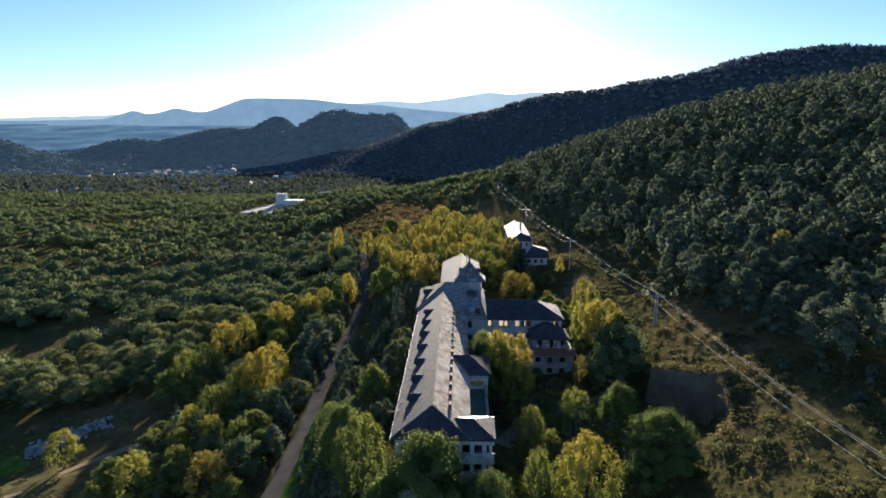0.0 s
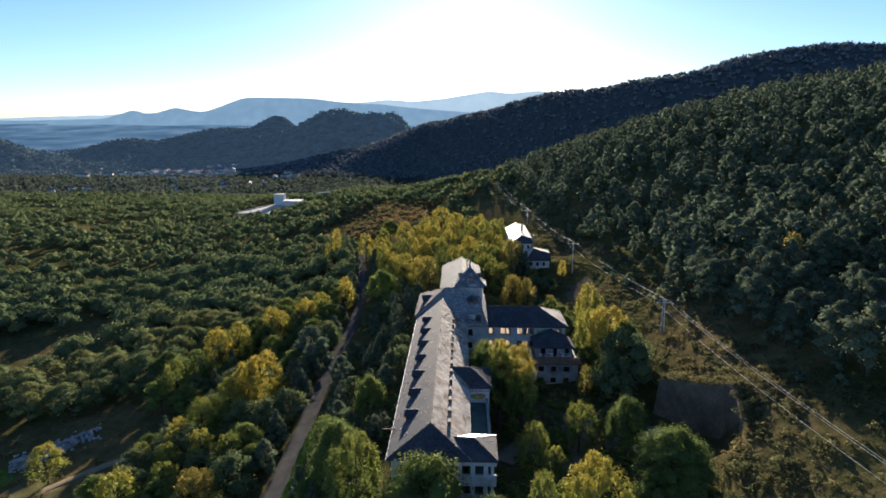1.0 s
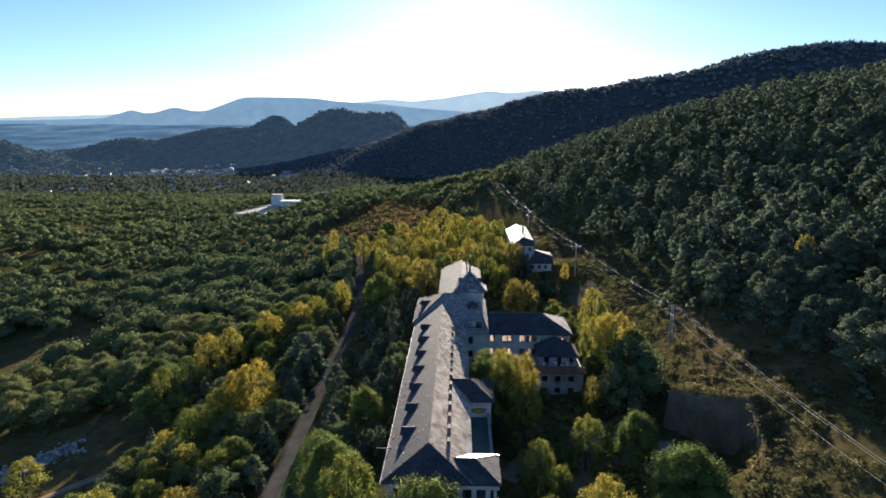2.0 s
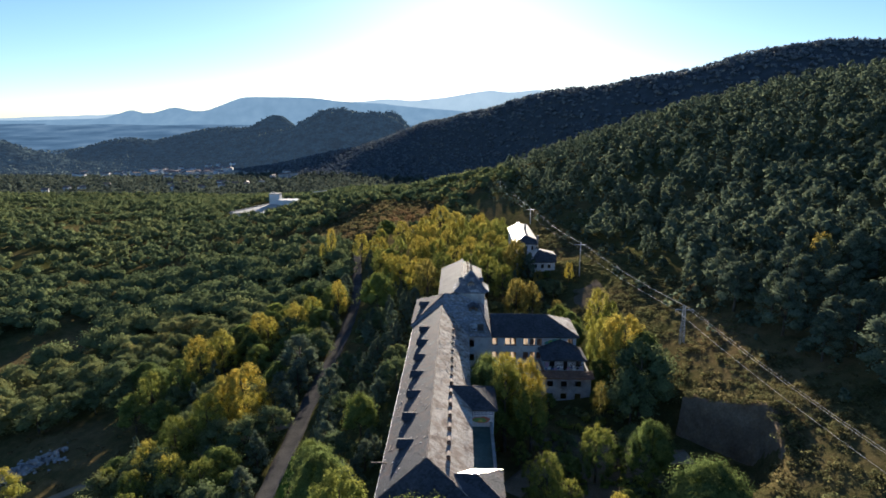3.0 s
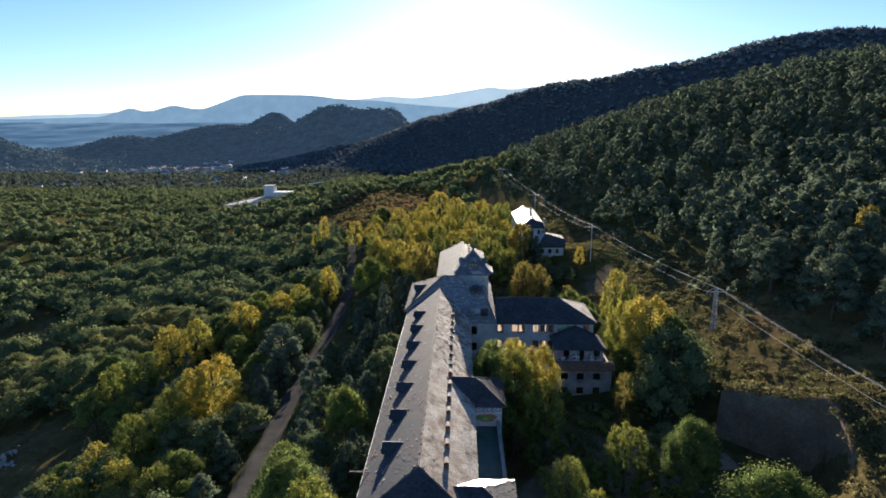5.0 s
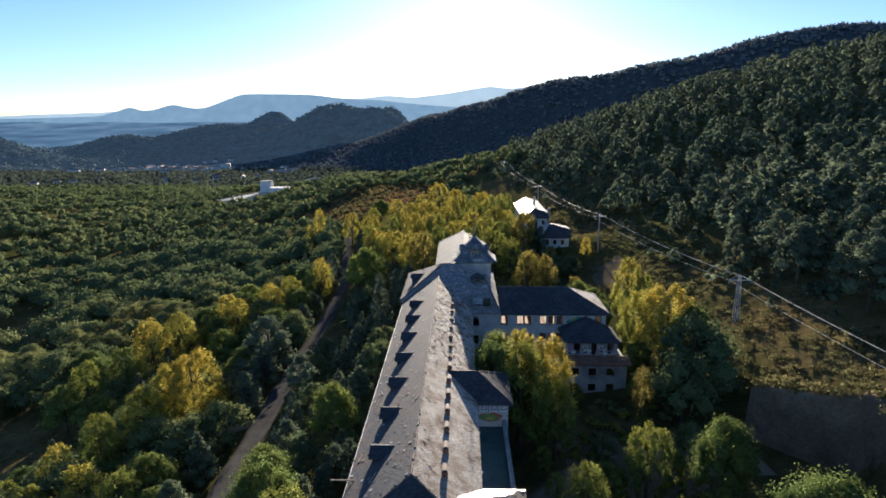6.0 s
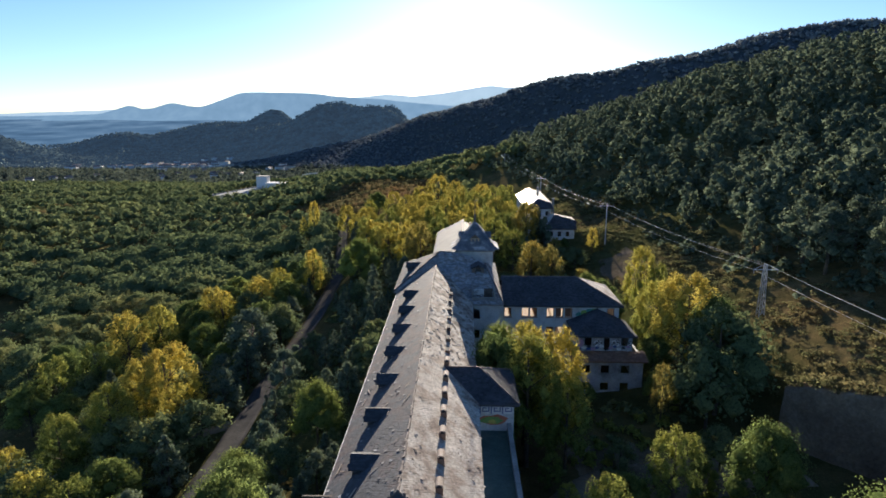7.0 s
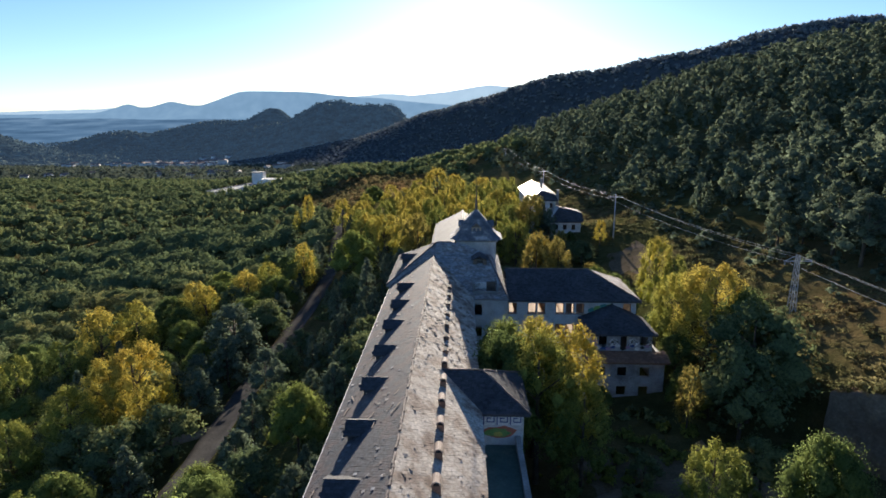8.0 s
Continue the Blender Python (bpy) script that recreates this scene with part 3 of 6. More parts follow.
def slates_on(poly, width=0.34, gauge=0.24, gaps=0.02, seed=1, lift=0.015, wild=1.0):
    """Overlapping slates over a roof plane: corners (n, 8, 3), lying in courses parallel to the first edge of poly."""
    rng = np.random.default_rng(seed)
    P = np.array(poly, float)
    e = P[1] - P[0]
    e /= np.linalg.norm(e)
    nrm = np.cross(P[1] - P[0], P[2] - P[0])
    nrm /= np.linalg.norm(nrm)
    if nrm[2] < 0:
        nrm = -nrm
    s = np.cross(nrm, e)
    if s[2] < 0:
        s = -s
    q = np.stack([(P - P[0]) @ e, (P - P[0]) @ s], -1)
    lo, hi = q.min(0), q.max(0)
    rows = np.arange(lo[1], hi[1], gauge)
    cols = np.arange(lo[0] - width, hi[0] + width, width)
    a, b = np.meshgrid(cols, rows)
    a = a + (np.arange(len(rows)) % 2)[:, None] * width / 2 + rng.normal(0, 0.012, a.shape)
    a, b = a.ravel(), b.ravel() + rng.normal(0, 0.012, a.size)
    ca, cb = a + width / 2, b + gauge / 2
    inside = np.zeros(len(a), bool)
    for k in range(len(q)):
        (x0, y0), (x1, y1) = q[k], q[(k + 1) % len(q)]
        cross = ((y0 > cb) != (y1 > cb)) & (ca < (x1 - x0) * (cb - y0) / (y1 - y0 + 1e-12) + x0)
        inside ^= cross
    keep = inside & (rng.random(len(a)) > gaps)
    a, b = a[keep], b[keep]
    n = len(a)
    turn = rng.normal(0, 0.02 * wild, n) + (rng.random(n) < 0.05 * wild) * rng.normal(0, 0.35, n)
    rise = np.abs(rng.normal(0, 0.012 * wild, n)) + (rng.random(n) < 0.05 * wild) * rng.random(n) * 0.07
    slip = (rng.random(n) < 0.035 * wild) * rng.random(n) * -0.15
    w = width * (0.97 + rng.normal(0, 0.02, n))
    L = gauge * 1.35
    corners = []
    for du, dv, up in ((-0.5, 0, 0), (0.5, 0, 0), (0.5, 1, 1), (-0.5, 1, 1)):
        uu, vv = du * w, np.full(n, dv * L) - L * 0.5
        ru, rv = uu * np.cos(turn) - vv * np.sin(turn), uu * np.sin(turn) + vv * np.cos(turn)
        h = lift + (0.03 + rise if up == 0 else np.full(n, 0.004))
        corners.append(P[0] + (a + width / 2 + ru)[:, None] * e + (b + L * 0.5 + slip + rv)[:, None] * s + h[:, None] * nrm)
    top = np.stack(corners, 1)
    low = top - nrm * 0.02
    return np.concatenate([top, low], 1)


SLATE_FACES = np.array([(0, 1, 2, 3), (4, 5, 1, 0), (5, 6, 2, 1), (7, 4, 0, 3)])


def slates_mesh(name, corners, mat):
    n = len(corners)
    quads = (SLATE_FACES[None] + np.arange(n)[:, None, None] * 8).reshape(-1, 4)
    return fast_mesh(name, corners.reshape(-1, 3), quads, mat)


LATER = []


def single_slates(corners, mat, parent):
    """Slates as pieces of their own on one shared mesh."""
    me = mesh_of("slate", *box_data(-0.5, 0.5, -0.5, 0.5, -0.02, 0), mat)
    for c in corners:
        t = c[:4]
        e, s = Vector(t[1] - t[0]), Vector(t[3] - t[0])
        n = e.cross(s).normalized()
        mid = Vector(t.mean(0))
        m = Matrix(((e.x, s.x, n.x, mid.x), (e.y, s.y, n.y, mid.y), (e.z, s.z, n.z, mid.z), (0, 0, 0, 1)))
        part("slate", me, parent, m=m)


def roof_plane(parent, poly, mat, seed, width=0.36, gauge=0.26, gaps=0.02, thick=0.22, wild=1.0, label="", holes=None, pieces=None):
    """A roof slope: boarded slab and its covering of slates. poly begins with the eave edge."""
    slab = part("roof", Shape().slab(poly, thick).mesh("roof", TIMBER if gaps > 0.05 or holes is not None else mat), parent, label)
    c = slates_on(poly, width, gauge, gaps, seed, 0.015, wild)
    if holes is not None:
        mid = c[:, :4].mean(1)
        c = c[~holes(mid)]
    if pieces is not None:
        own = np.nonzero(pieces(c[:, :4].mean(1)))[0][:150]
        LATER.append((c[own], mat, slab))
        c = np.delete(c, own, 0)
    cover = part("slate_covering", slates_mesh("slate_covering", c, mat), slab)
    tagged(cover, kind="stuff")
    return slab


def ridge_line(parent, a, b, r=0.14, mat=RIDGE, name="ridge_capping", seed=0):
    """A row of half-round ridge tiles along an edge."""
    rng = random.Random(seed)
    a, b = Vector(a), Vector(b)
    n = max(2, int((b - a).length / 0.45))
    sh = Shape()
    for k in range(n):
        p, q = a.lerp(b, k / n), a.lerp(b, (k + 1.08) / n)
        off = Vector((rng.uniform(-0.03, 0.03), rng.uniform(-0.03, 0.03), rng.uniform(0, 0.03)))
        if rng.random() > 0.04:
            sh.tube(p + off, q + off, r, r * 0.92, 6)
    ob = part(name, sh.mesh(name, mat), parent)
    return tagged(ob, kind="stuff")


sanatorium = thing("abandoned_building", "long abandoned white sanatorium with broken slate roofs", "building")
EAVE = 10.0
BASE = -7.0

# main wing: walls
front_windows = [(0.9 + 1.85 * k, 0.9 + 1.85 * k + 1.2, z, z + 1.45) for z in (7.4, 4.2, 1.0, -2.2) for k in range(8)]
part("wall", wall_shape((-5.5, 90.7), (9.2, 90.7), BASE, EAVE - 0.1, 0.4, front_windows).mesh("wall", PLASTER), sanatorium, "stained white plastered end wall with empty window holes")
part("wall", wall_shape((-5.5, 154), (-5.5, 91.1), BASE, EAVE - 0.1, 0.4, []).mesh("wall", PLASTER), sanatorium)
part("wall", wall_shape((5.5, 97.6), (5.5, 147.5), BASE, EAVE - 0.1, 0.4, []).mesh("wall", PLASTER), sanatorium)
part("wall", wall_shape((9.2, 91.1), (9.2, 97.4), BASE, EAVE - 0.1, 0.4, [(1.5, 2.8, 7.2, 8.7), (4, 5.3, 7.2, 8.7)]).mesh("wall", PLASTER), sanatorium)
part("wall", wall_shape((8.8, 97.0), (5.6, 97.0), BASE, EAVE - 0.1, 0.3, []).mesh("wall", PLASTER), sanatorium)
floors = Shape()
for z in (-3.0, 0.2, 3.4, 6.6):
    floors.box(-5.1, 5.1, 91.2, 153, z - 0.25, z)
    floors.box(5.9, 8.8, 91.2, 96.6, z - 0.25, z)
part("floor_slab", floors.mesh("floor_slab", CONCRETE), sanatorium)
# dark sheet behind the windows stands in for the unlit rooms
part("room_wall", Shape().box(-5.1, 8.7, 94.5, 94.7, BASE, 9.0).mesh("room_wall", DARK), sanatorium)


# main wing: roof
def right_holes(p):
    """Where slates have fallen from the sunny slope."""
    k = np.sin(p[:, 1] * 1.9 + 2.1 * np.sin(p[:, 0] * 2.2)) * np.sin(p[:, 0] * 3.1 + p[:, 1] * 0.55)
    limit = np.interp(p[:, 1], [90, 112, 122, 130, 140, 155], [1.1, 1.1, 0.9, 0.64, 0.45, 0.4])
    strip = (np.abs(p[:, 0] - 2.7 - 0.15 * np.sin(p[:, 1] * 1.3)) < 0.32) & (p[:, 1] > 122) & (np.sin(p[:, 1] * 2.3) > -0.55)
    return (k > limit) | strip


A_, B_ = (0, 94.2, 13.5), (0, 158.0, 13.5)
west = [(-6.1, 154.5, EAVE), (-6.1, 90.1, EAVE), A_, B_]
east = [(6.0, 90.1, EAVE + 0.06), (6.0, 150.5, EAVE + 0.06), B_, A_]
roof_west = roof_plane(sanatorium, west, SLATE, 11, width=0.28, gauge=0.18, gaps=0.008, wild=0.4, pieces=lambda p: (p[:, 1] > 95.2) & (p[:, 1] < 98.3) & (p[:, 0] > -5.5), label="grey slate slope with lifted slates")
roof_east = roof_plane(sanatorium, east, SLATE_OLD_LIT, 12, width=0.28, gauge=0.18, gaps=0.005, wild=0.55, holes=right_holes, pieces=lambda p: (p[:, 1] > 97.6) & (p[:, 1] < 100.6) & (p[:, 0] < 5.5), label="broken slate slope with missing slates, sunlight in its pale tone")
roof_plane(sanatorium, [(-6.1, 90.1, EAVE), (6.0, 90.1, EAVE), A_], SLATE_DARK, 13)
ridge_line(sanatorium, A_, B_, 0.11, seed=1)
# slates and boards that slid down the sunny slope
litter = slates_on(east, 0.3, 0.2, 0.9, 91, 0.05, 6.0)
mid = litter[:, :4].mean(1)
litter = litter[np.random.default_rng(92).random(len(mid)) < np.interp(mid[:, 1], [95, 116, 124, 135, 155], [0.03, 0.1, 0.7, 1.0, 1.0])]
tagged(part("slate_litter", slates_mesh("slate_litter", litter, SLATE_OLD_LIT), roof_east), kind="stuff")
litter = slates_on(west, 0.28, 0.18, 0.992, 93, 0.05, 3.0)
tagged(part("slate_litter", slates_mesh("slate_litter", litter, SLATE_PALE), roof_west), kind="stuff")
ridge_line(sanatorium, (-6.1, 90.1, EAVE + 0.03), A_, 0.1, seed=2)
ridge_line(sanatorium, (3.6, 91.8, 11.5), A_, 0.1, seed=3)
# end spur, its sunward slope in the white that carries the sun glare
S1, S2 = (3.4, 93.8, 11.55), (6.3, 93.8, 11.55)
roof_plane(sanatorium, [(5.9, 90.1, EAVE), (9.7, 90.1, EAVE), S2, S1, (2.2, 91.6, 11.3)], SLATE_DARK, 14)
roof_plane(sanatorium, [(9.7, 90.1, EAVE), (9.8, 97.5, EAVE), S2], SLATE, 15)
roof_plane(sanatorium, [(9.8, 97.5, EAVE), (5.9, 97.5, EAVE), (3.4, 93.9, 11.5), S2], GLARE_ROOF, 16)
ridge_line(sanatorium, (9.7, 90.1, EAVE + 0.05), S2, 0.1, seed=4)
ridge_line(sanatorium, S1, S2, 0.1, seed=5)
part("gutter", Shape().tube((-6.15, 90.0, EAVE - 0.1), (-6.15, 153, EAVE - 0.1), 0.09, 0.09).mesh("gutter", METAL), sanatorium)
part("loose_timber", Shape().box(-7.6, -5.0, 97.9, 98.05, EAVE + 0.35, EAVE + 0.45).mesh("loose_timber", TIMBER), sanatorium, "weathered loose board lying over the eave")

# dormers on the west slope
def dormer_meshes():
    front = wall_shape((-1.35, 1.0), (-1.35, -1.0), -1.1, 0.72, 0.12, [(0.55, 1.45, -0.35, 0.5)])
    side = Shape().box(-1.3, 1.3, -1.0, -0.9, -1.1, 0.72)
    other = Shape().box(-1.3, 1.3, 0.9, 1.0, -1.1, 0.72)
    roof = Shape()
    roof.slab([(-1.62, -1.25, 0.6), (1.1, -1.25, 0.6), (1.6, 0, 1.2), (-1.62, 0, 1.2)], 0.09)
    roof.slab([(1.1, 1.25, 0.6), (-1.62, 1.25, 0.6), (-1.62, 0, 1.2), (1.6, 0, 1.2)], 0.09)
    cap = Shape().tube((-1.66, 0, 1.2), (1.5, 0, 1.2), 0.045, 0.045)
    sl = np.concatenate([slates_on([(-1.62, -1.25, 0.6), (1.1, -1.25, 0.6), (1.6, 0, 1.2), (-1.62, 0, 1.2)], 0.3, 0.22, 0.04, 5),
                         slates_on([(1.1, 1.25, 0.6), (-1.62, 1.25, 0.6), (-1.62, 0, 1.2), (1.6, 0, 1.2)], 0.3, 0.22, 0.04, 6)])
    return (("front", front.mesh("front", TIMBER)), ("cheek", side.mesh("cheek", SLATE_DARK)), ("cheek", other.mesh("cheek", SLATE_DARK)), ("roof", roof.mesh("dormer_roof", SLATE_DARK)),
            ("slate_covering", slates_mesh("slate_covering", sl, SLATE_DARK)), ("ridge", cap.mesh("dormer_ridge", SLATE)))


DORMER = dormer_meshes()


def dormer(at, turn=0.0):
    d = new("dormer")
    d.parent = sanatorium
    d.matrix_basis = pose(*at, 0, 0, turn)
    for name, me in DORMER:
        ob = part(name, me, d)
        if name == "slate_covering":
            tagged(ob, kind="stuff")


for k in range(7):
    dormer((-2.75, 100.6 + 7.62 * k, 11.15))
dormer((-3.9, 163.6, 11.3))
dormer((7.1, 157.6, 12.75), 90)

# brick vents with barrel tile caps on the east slope
def vent_meshes():
    body = Shape().box(-0.3, 0.3, -0.5, 0.5, -0.5, 0.42)
    cap = Shape()
    n = 7
    for r0, r1, y0, y1 in ((0.36, 0.27, -0.62, 0.62),):
        ring = [(math.cos(math.pi * k / n), math.sin(math.pi * k / n)) for k in range(n + 1)]
        v = [(c * r, y, 0.42 + s * r) for y in (y0, y1) for r in (r0, r1) for c, s in ring]
        m = n + 1
        f = []
        for k in range(n):
            f += [(k, k + 1, k + 1 + 2 * m, k + 2 * m), (k + 1 + m, k + m, k + 3 * m, k + 1 + 3 * m), (k, k + m, k + 1 + m, k + 1), (k + 2 * m, k + 1 + 2 * m, k + 1 + 3 * m, k + 3 * m)]
        f += [(0, 2 * m, 3 * m, m), (n, n + m, n + 3 * m, n + 2 * m)]
        cap.add(v, f)
    # solid dark block in place of the shaded hole
    hole = Shape().box(-0.22, 0.22, -0.56, 0.56, 0.40, 0.52)
    return (("body", body.mesh("vent_body", BRICK)), ("cap", cap.mesh("vent_cap", TILE)), ("opening", hole.mesh("vent_opening", DARK)))


VENT = vent_meshes()


def vent(at, broken=False, tilt=0.0):
    v = new("roof_vent")
    v.parent = sanatorium
    v.matrix_basis = pose(*at, 0, tilt, 0) @ Matrix.Scale(0.86, 4)
    for name, me in VENT:
        if not (broken and name == "cap"):
            part(name, me, v)


rng = random.Random(4)
for k in range(14):
    broken = k > 6
    vent((2.7, 96.6 + 3.75 * k, 12.15 - (0.25 if broken else 0.0)), broken, rng.uniform(-3, 3))

# annex across the east slope, with the terrace before it
AR0, AR1 = (2.5, 118.3, 12.1), (6.2, 118.3, 12.1)
# front and east slopes share the shade-dark slate, the back one is pale
roof_plane(sanatorium, [(5.9, 114.0, EAVE), (10.1, 114.0, EAVE), AR1, AR0], SLATE_DARK, 21, wild=0.5, label="slate roof with shade in its dark blue")
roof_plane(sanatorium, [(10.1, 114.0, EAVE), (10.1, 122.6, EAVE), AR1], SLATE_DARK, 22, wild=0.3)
roof_plane(sanatorium, [(10.1, 122.6, EAVE), (5.9, 122.6, EAVE), AR0, AR1], SLATE_OLD_LIT, 23)
ridge_line(sanatorium, AR0, AR1, 0.11, seed=6)
ridge_line(sanatorium, AR1, (10.1, 114.0, EAVE + 0.05), 0.09, seed=7)
ridge_line(sanatorium, AR1, (10.1, 122.6, EAVE + 0.05), 0.09, seed=8)
part("wall", wall_shape((6.0, 114.5), (9.6, 114.5), BASE, EAVE - 0.1, 0.35, []).mesh("wall", PLASTER), sanatorium, "white wall with painted squares and a colourful mural")
part("wall", wall_shape((9.6, 114.85), (9.6, 122.1), BASE, EAVE - 0.1, 0.35, [(1.5, 2.8, 7.2, 8.7), (4.2, 5.5, 7.2, 8.7)]).mesh("wall", PLASTER), sanatorium)
part("wall", wall_shape((9.25, 122.1), (5.6, 122.1), BASE, EAVE - 0.1, 0.35, []).mesh("wall", PLASTER), sanatorium)
part("terrace_floor", Shape().box(5.9, 9.0, 97.3, 114.5, 6.6, 6.9).mesh("terrace_floor", TERRACE), sanatorium, "dark greenish terrace floor")
part("wall", wall_shape((9.3, 97.4), (9.3, 114.4), BASE, 6.6, 0.4, [(1.2 + 3.2 * k, 2.6 + 3.2 * k, z, z + 1.5) for k in range(5) for z in (-2.0, 1.2, 4.2)]).mesh("wall", PLASTER), sanatorium)
part("parapet", Shape().box(8.95, 9.25, 97.45, 114.3, 6.6, 7.75).box(8.88, 9.32, 97.45, 114.3, 7.75, 7.87).mesh("parapet", CONCRETE), sanatorium, "flaking terrace parapet")

# painted wall over the terrace
for k in range(3):
    x0 = 6.12 + 1.14 * k
    part("painted_square", Shape().box(x0, x0 + 1.02, 114.485, 114.497, 8.75, 9.8).mesh("painted_square", WHITE), sanatorium)
    key = Shape().box(x0 + 0.02, x0 + 0.11, 114.47, 114.484, 8.78, 9.75).box(x0 + 0.11, x0 + 0.98, 114.47, 114.484, 9.66, 9.75).box(x0 + 0.89, x0 + 0.98, 114.47, 114.484, 9.0, 9.66)
    key.box(x0 + 0.3, x0 + 0.89, 114.47, 114.484, 9.0, 9.09).box(x0 + 0.3, x0 + 0.39, 114.47, 114.484, 9.09, 9.45).box(x0 + 0.39, x0 + 0.7, 114.47, 114.484, 9.36, 9.45)
    part("painted_key", key.mesh("painted_key", MURAL_BLUE), sanatorium)


def blob(cx, cz, rx, rz, y, mat, name, seed):
    rng_ = random.Random(seed)
    pts = [(cx + rx * math.cos(a) * rng_.uniform(0.8, 1.15), cz + rz * math.sin(a) * rng_.uniform(0.75, 1.15)) for a in np.linspace(0, 2 * math.pi, 15)[:-1]]
    n = len(pts)
    v = [(px, y, pz) for px, pz in pts] + [(px, y + 0.006, pz) for px, pz in pts]
    f = [tuple(range(n)), tuple(range(2 * n - 1, n - 1, -1))] + [(i, i + n, (i + 1) % n + n, (i + 1) % n) for i in range(n)]
    part(name, mesh_of(name, v, f, mat), sanatorium)


blob(7.6, 8.1, 1.5, 0.6, 114.488, MURAL_RED, "mural_ground", 1)
blob(7.35, 8.05, 1.1, 0.44, 114.48, MURAL_GREEN, "mural_shape", 2)
blob(7.45, 7.9, 0.4, 0.25, 114.472, MURAL_YELLOW, "mural_spot", 3)
# weathered boards scattered on the west slope
board = Shape().box(-0.6, 0.6, -0.05, 0.05, 0, 0.03).mesh("loose_slat", TILE)
bits = random.Random(8)
for k in range(16):
    bx, by = bits.uniform(-5.6, -0.4), bits.uniform(93, 125)
    part("loose_slat", board, sanatorium, m=pose(bx, by, 13.5 + 0.574 * bx + 0.1, 0, -29.8, 0) @ pose(0, 0, 0, 0, 0, bits.uniform(40, 140)) @ Matrix.Scale(bits.uniform(0.5, 1.1), 4))

# transept
T0, T1 = (0.4, 163.2, 14.6), (8.3, 159.3, 13.48)
TM = (2.6, 163.2, 14.6)
roof_plane(sanatorium, [(-6.8, 153.6, EAVE), (0.4, 153.6, EAVE), T0], SLATE_PALE, 31, label="large hipped slate roof over the crossing")
roof_plane(sanatorium, [(-6.8, 173.8, EAVE), (-6.8, 153.6, EAVE), T0], SLATE, 32)
roof_plane(sanatorium, [(10.8, 173.8, EAVE), (-6.8, 173.8, EAVE), T0, (2.9, 163.6, 14.5)], SLATE, 33)
# pale slate puts the sunlit strip of this hip into its colour
roof_plane(sanatorium, [(10.8, 147.2, EAVE), (10.9, 173.8, EAVE), T1], SLATE_PALE, 34)


def front_z(y):
    return EAVE + (y - 147.2) * 0.2875


def front_strip(x0, x1, y0, y1, seed, x2=None, x3=None):
    """A strip of the crossing's front slope."""
    top = (x1 if x3 is None else x3, y1, front_z(y1)), (x0 if x2 is None else x2, y1, front_z(y1))
    roof_plane(sanatorium, [(x0, y0, front_z(y0)), (x1, y0, front_z(y0)), *top], SLATE_PALE, seed, gaps=0.01, wild=0.8)


front_strip(4.6, 10.8, 147.2, 148.6, 35, 4.4, 10.51)
front_strip(4.4, 6.2, 148.6, 152.8, 36, 3.4, 6.2)
front_strip(6.2, 9.3, 151.6, 152.8, 39)
front_strip(9.3, 10.51, 148.6, 152.8, 37, 9.3, 9.64)
roof_plane(sanatorium, [(3.2, 152.8, front_z(152.8)), (9.64, 152.8, front_z(152.8)), T1, (5.2, 162.0, front_z(162.0)), TM, T0, (0.4, 158.4, front_z(158.4))], SLATE_PALE, 38, gaps=0.01, wild=0.8)
ridge_line(sanatorium, T0, TM, 0.13, seed=9)
ridge_line(sanatorium, (-6.8, 153.6, EAVE + 0.04), T0, 0.12, seed=10)
ridge_line(sanatorium, (10.8, 147.2, EAVE + 0.04), T1, 0.12, seed=11)
part("wall", wall_shape((-6.2, 172.59), (-6.2, 154.61), BASE, EAVE - 0.1, 0.4, []).mesh("wall", PLASTER), sanatorium)
part("wall", wall_shape((-6.2, 154.2), (-5.5, 154.2), BASE, EAVE - 0.1, 0.4, []).mesh("wall", PLASTER), sanatorium)
part("wall", wall_shape((5.5, 147.8), (10.2, 147.8), BASE, EAVE - 0.1, 0.4, [(0.7, 1.7, 7.4, 9.0), (0.7, 1.7, 4.2, 5.8)]).mesh("wall", PLASTER), sanatorium)
part("wall", wall_shape((10.2, 148.21), (10.2, 172.59), BASE, EAVE - 0.1, 0.4, []).mesh("wall", PLASTER), sanatorium)
part("wall", wall_shape((10.2, 173), (-6.2, 173), BASE, EAVE - 0.1, 0.4, []).mesh("wall", PLASTER), sanatorium)
part("roof_recess", Shape().box(6.2, 9.3, 148.6, 152.8, 9.2, 9.4).mesh("roof_recess", CONCRETE), sanatorium, "open flat recess in the roof")
part("recess_wall", Shape().box(6.2, 7.9, 151.1, 151.3, 9.4, 11.25).mesh("recess_wall", WHITE), sanatorium, "white wall with grey scribbled paint")
part("recess_wall", Shape().box(7.9, 9.3, 151.4, 151.6, 9.4, 11.3).mesh("recess_wall", TIMBER), sanatorium, "dark bare back of the roof recess")
part("recess_kerb", Shape().box(6.0, 9.5, 148.3, 148.6, 9.3, 10.75).box(9.3, 9.55, 148.6, 152.8, 9.3, 11.75).box(5.95, 6.2, 148.6, 152.8, 9.3, 11.75).mesh("recess_kerb", CONCRETE), sanatorium)
ring = Shape()
for k in range(9):
    a0, a1 = k * 0.6, k * 0.6 + 0.7
    ring.tube((0.3 * math.cos(a0), 0, 0.3 * math.sin(a0 * 1.3)), (0.3 * math.cos(a1), 0, 0.3 * math.sin(a1 * 1.3)), 0.035, 0.035, 4)
ring_me = ring.mesh("scribble", DARK)
for cx, cz in ((6.7, 10.95), (6.6, 10.2), (7.05, 10.15), (7.5, 10.25)):
    part("scribble", ring_me, sanatorium, m=pose(cx, 151.07, cz - 0.1))

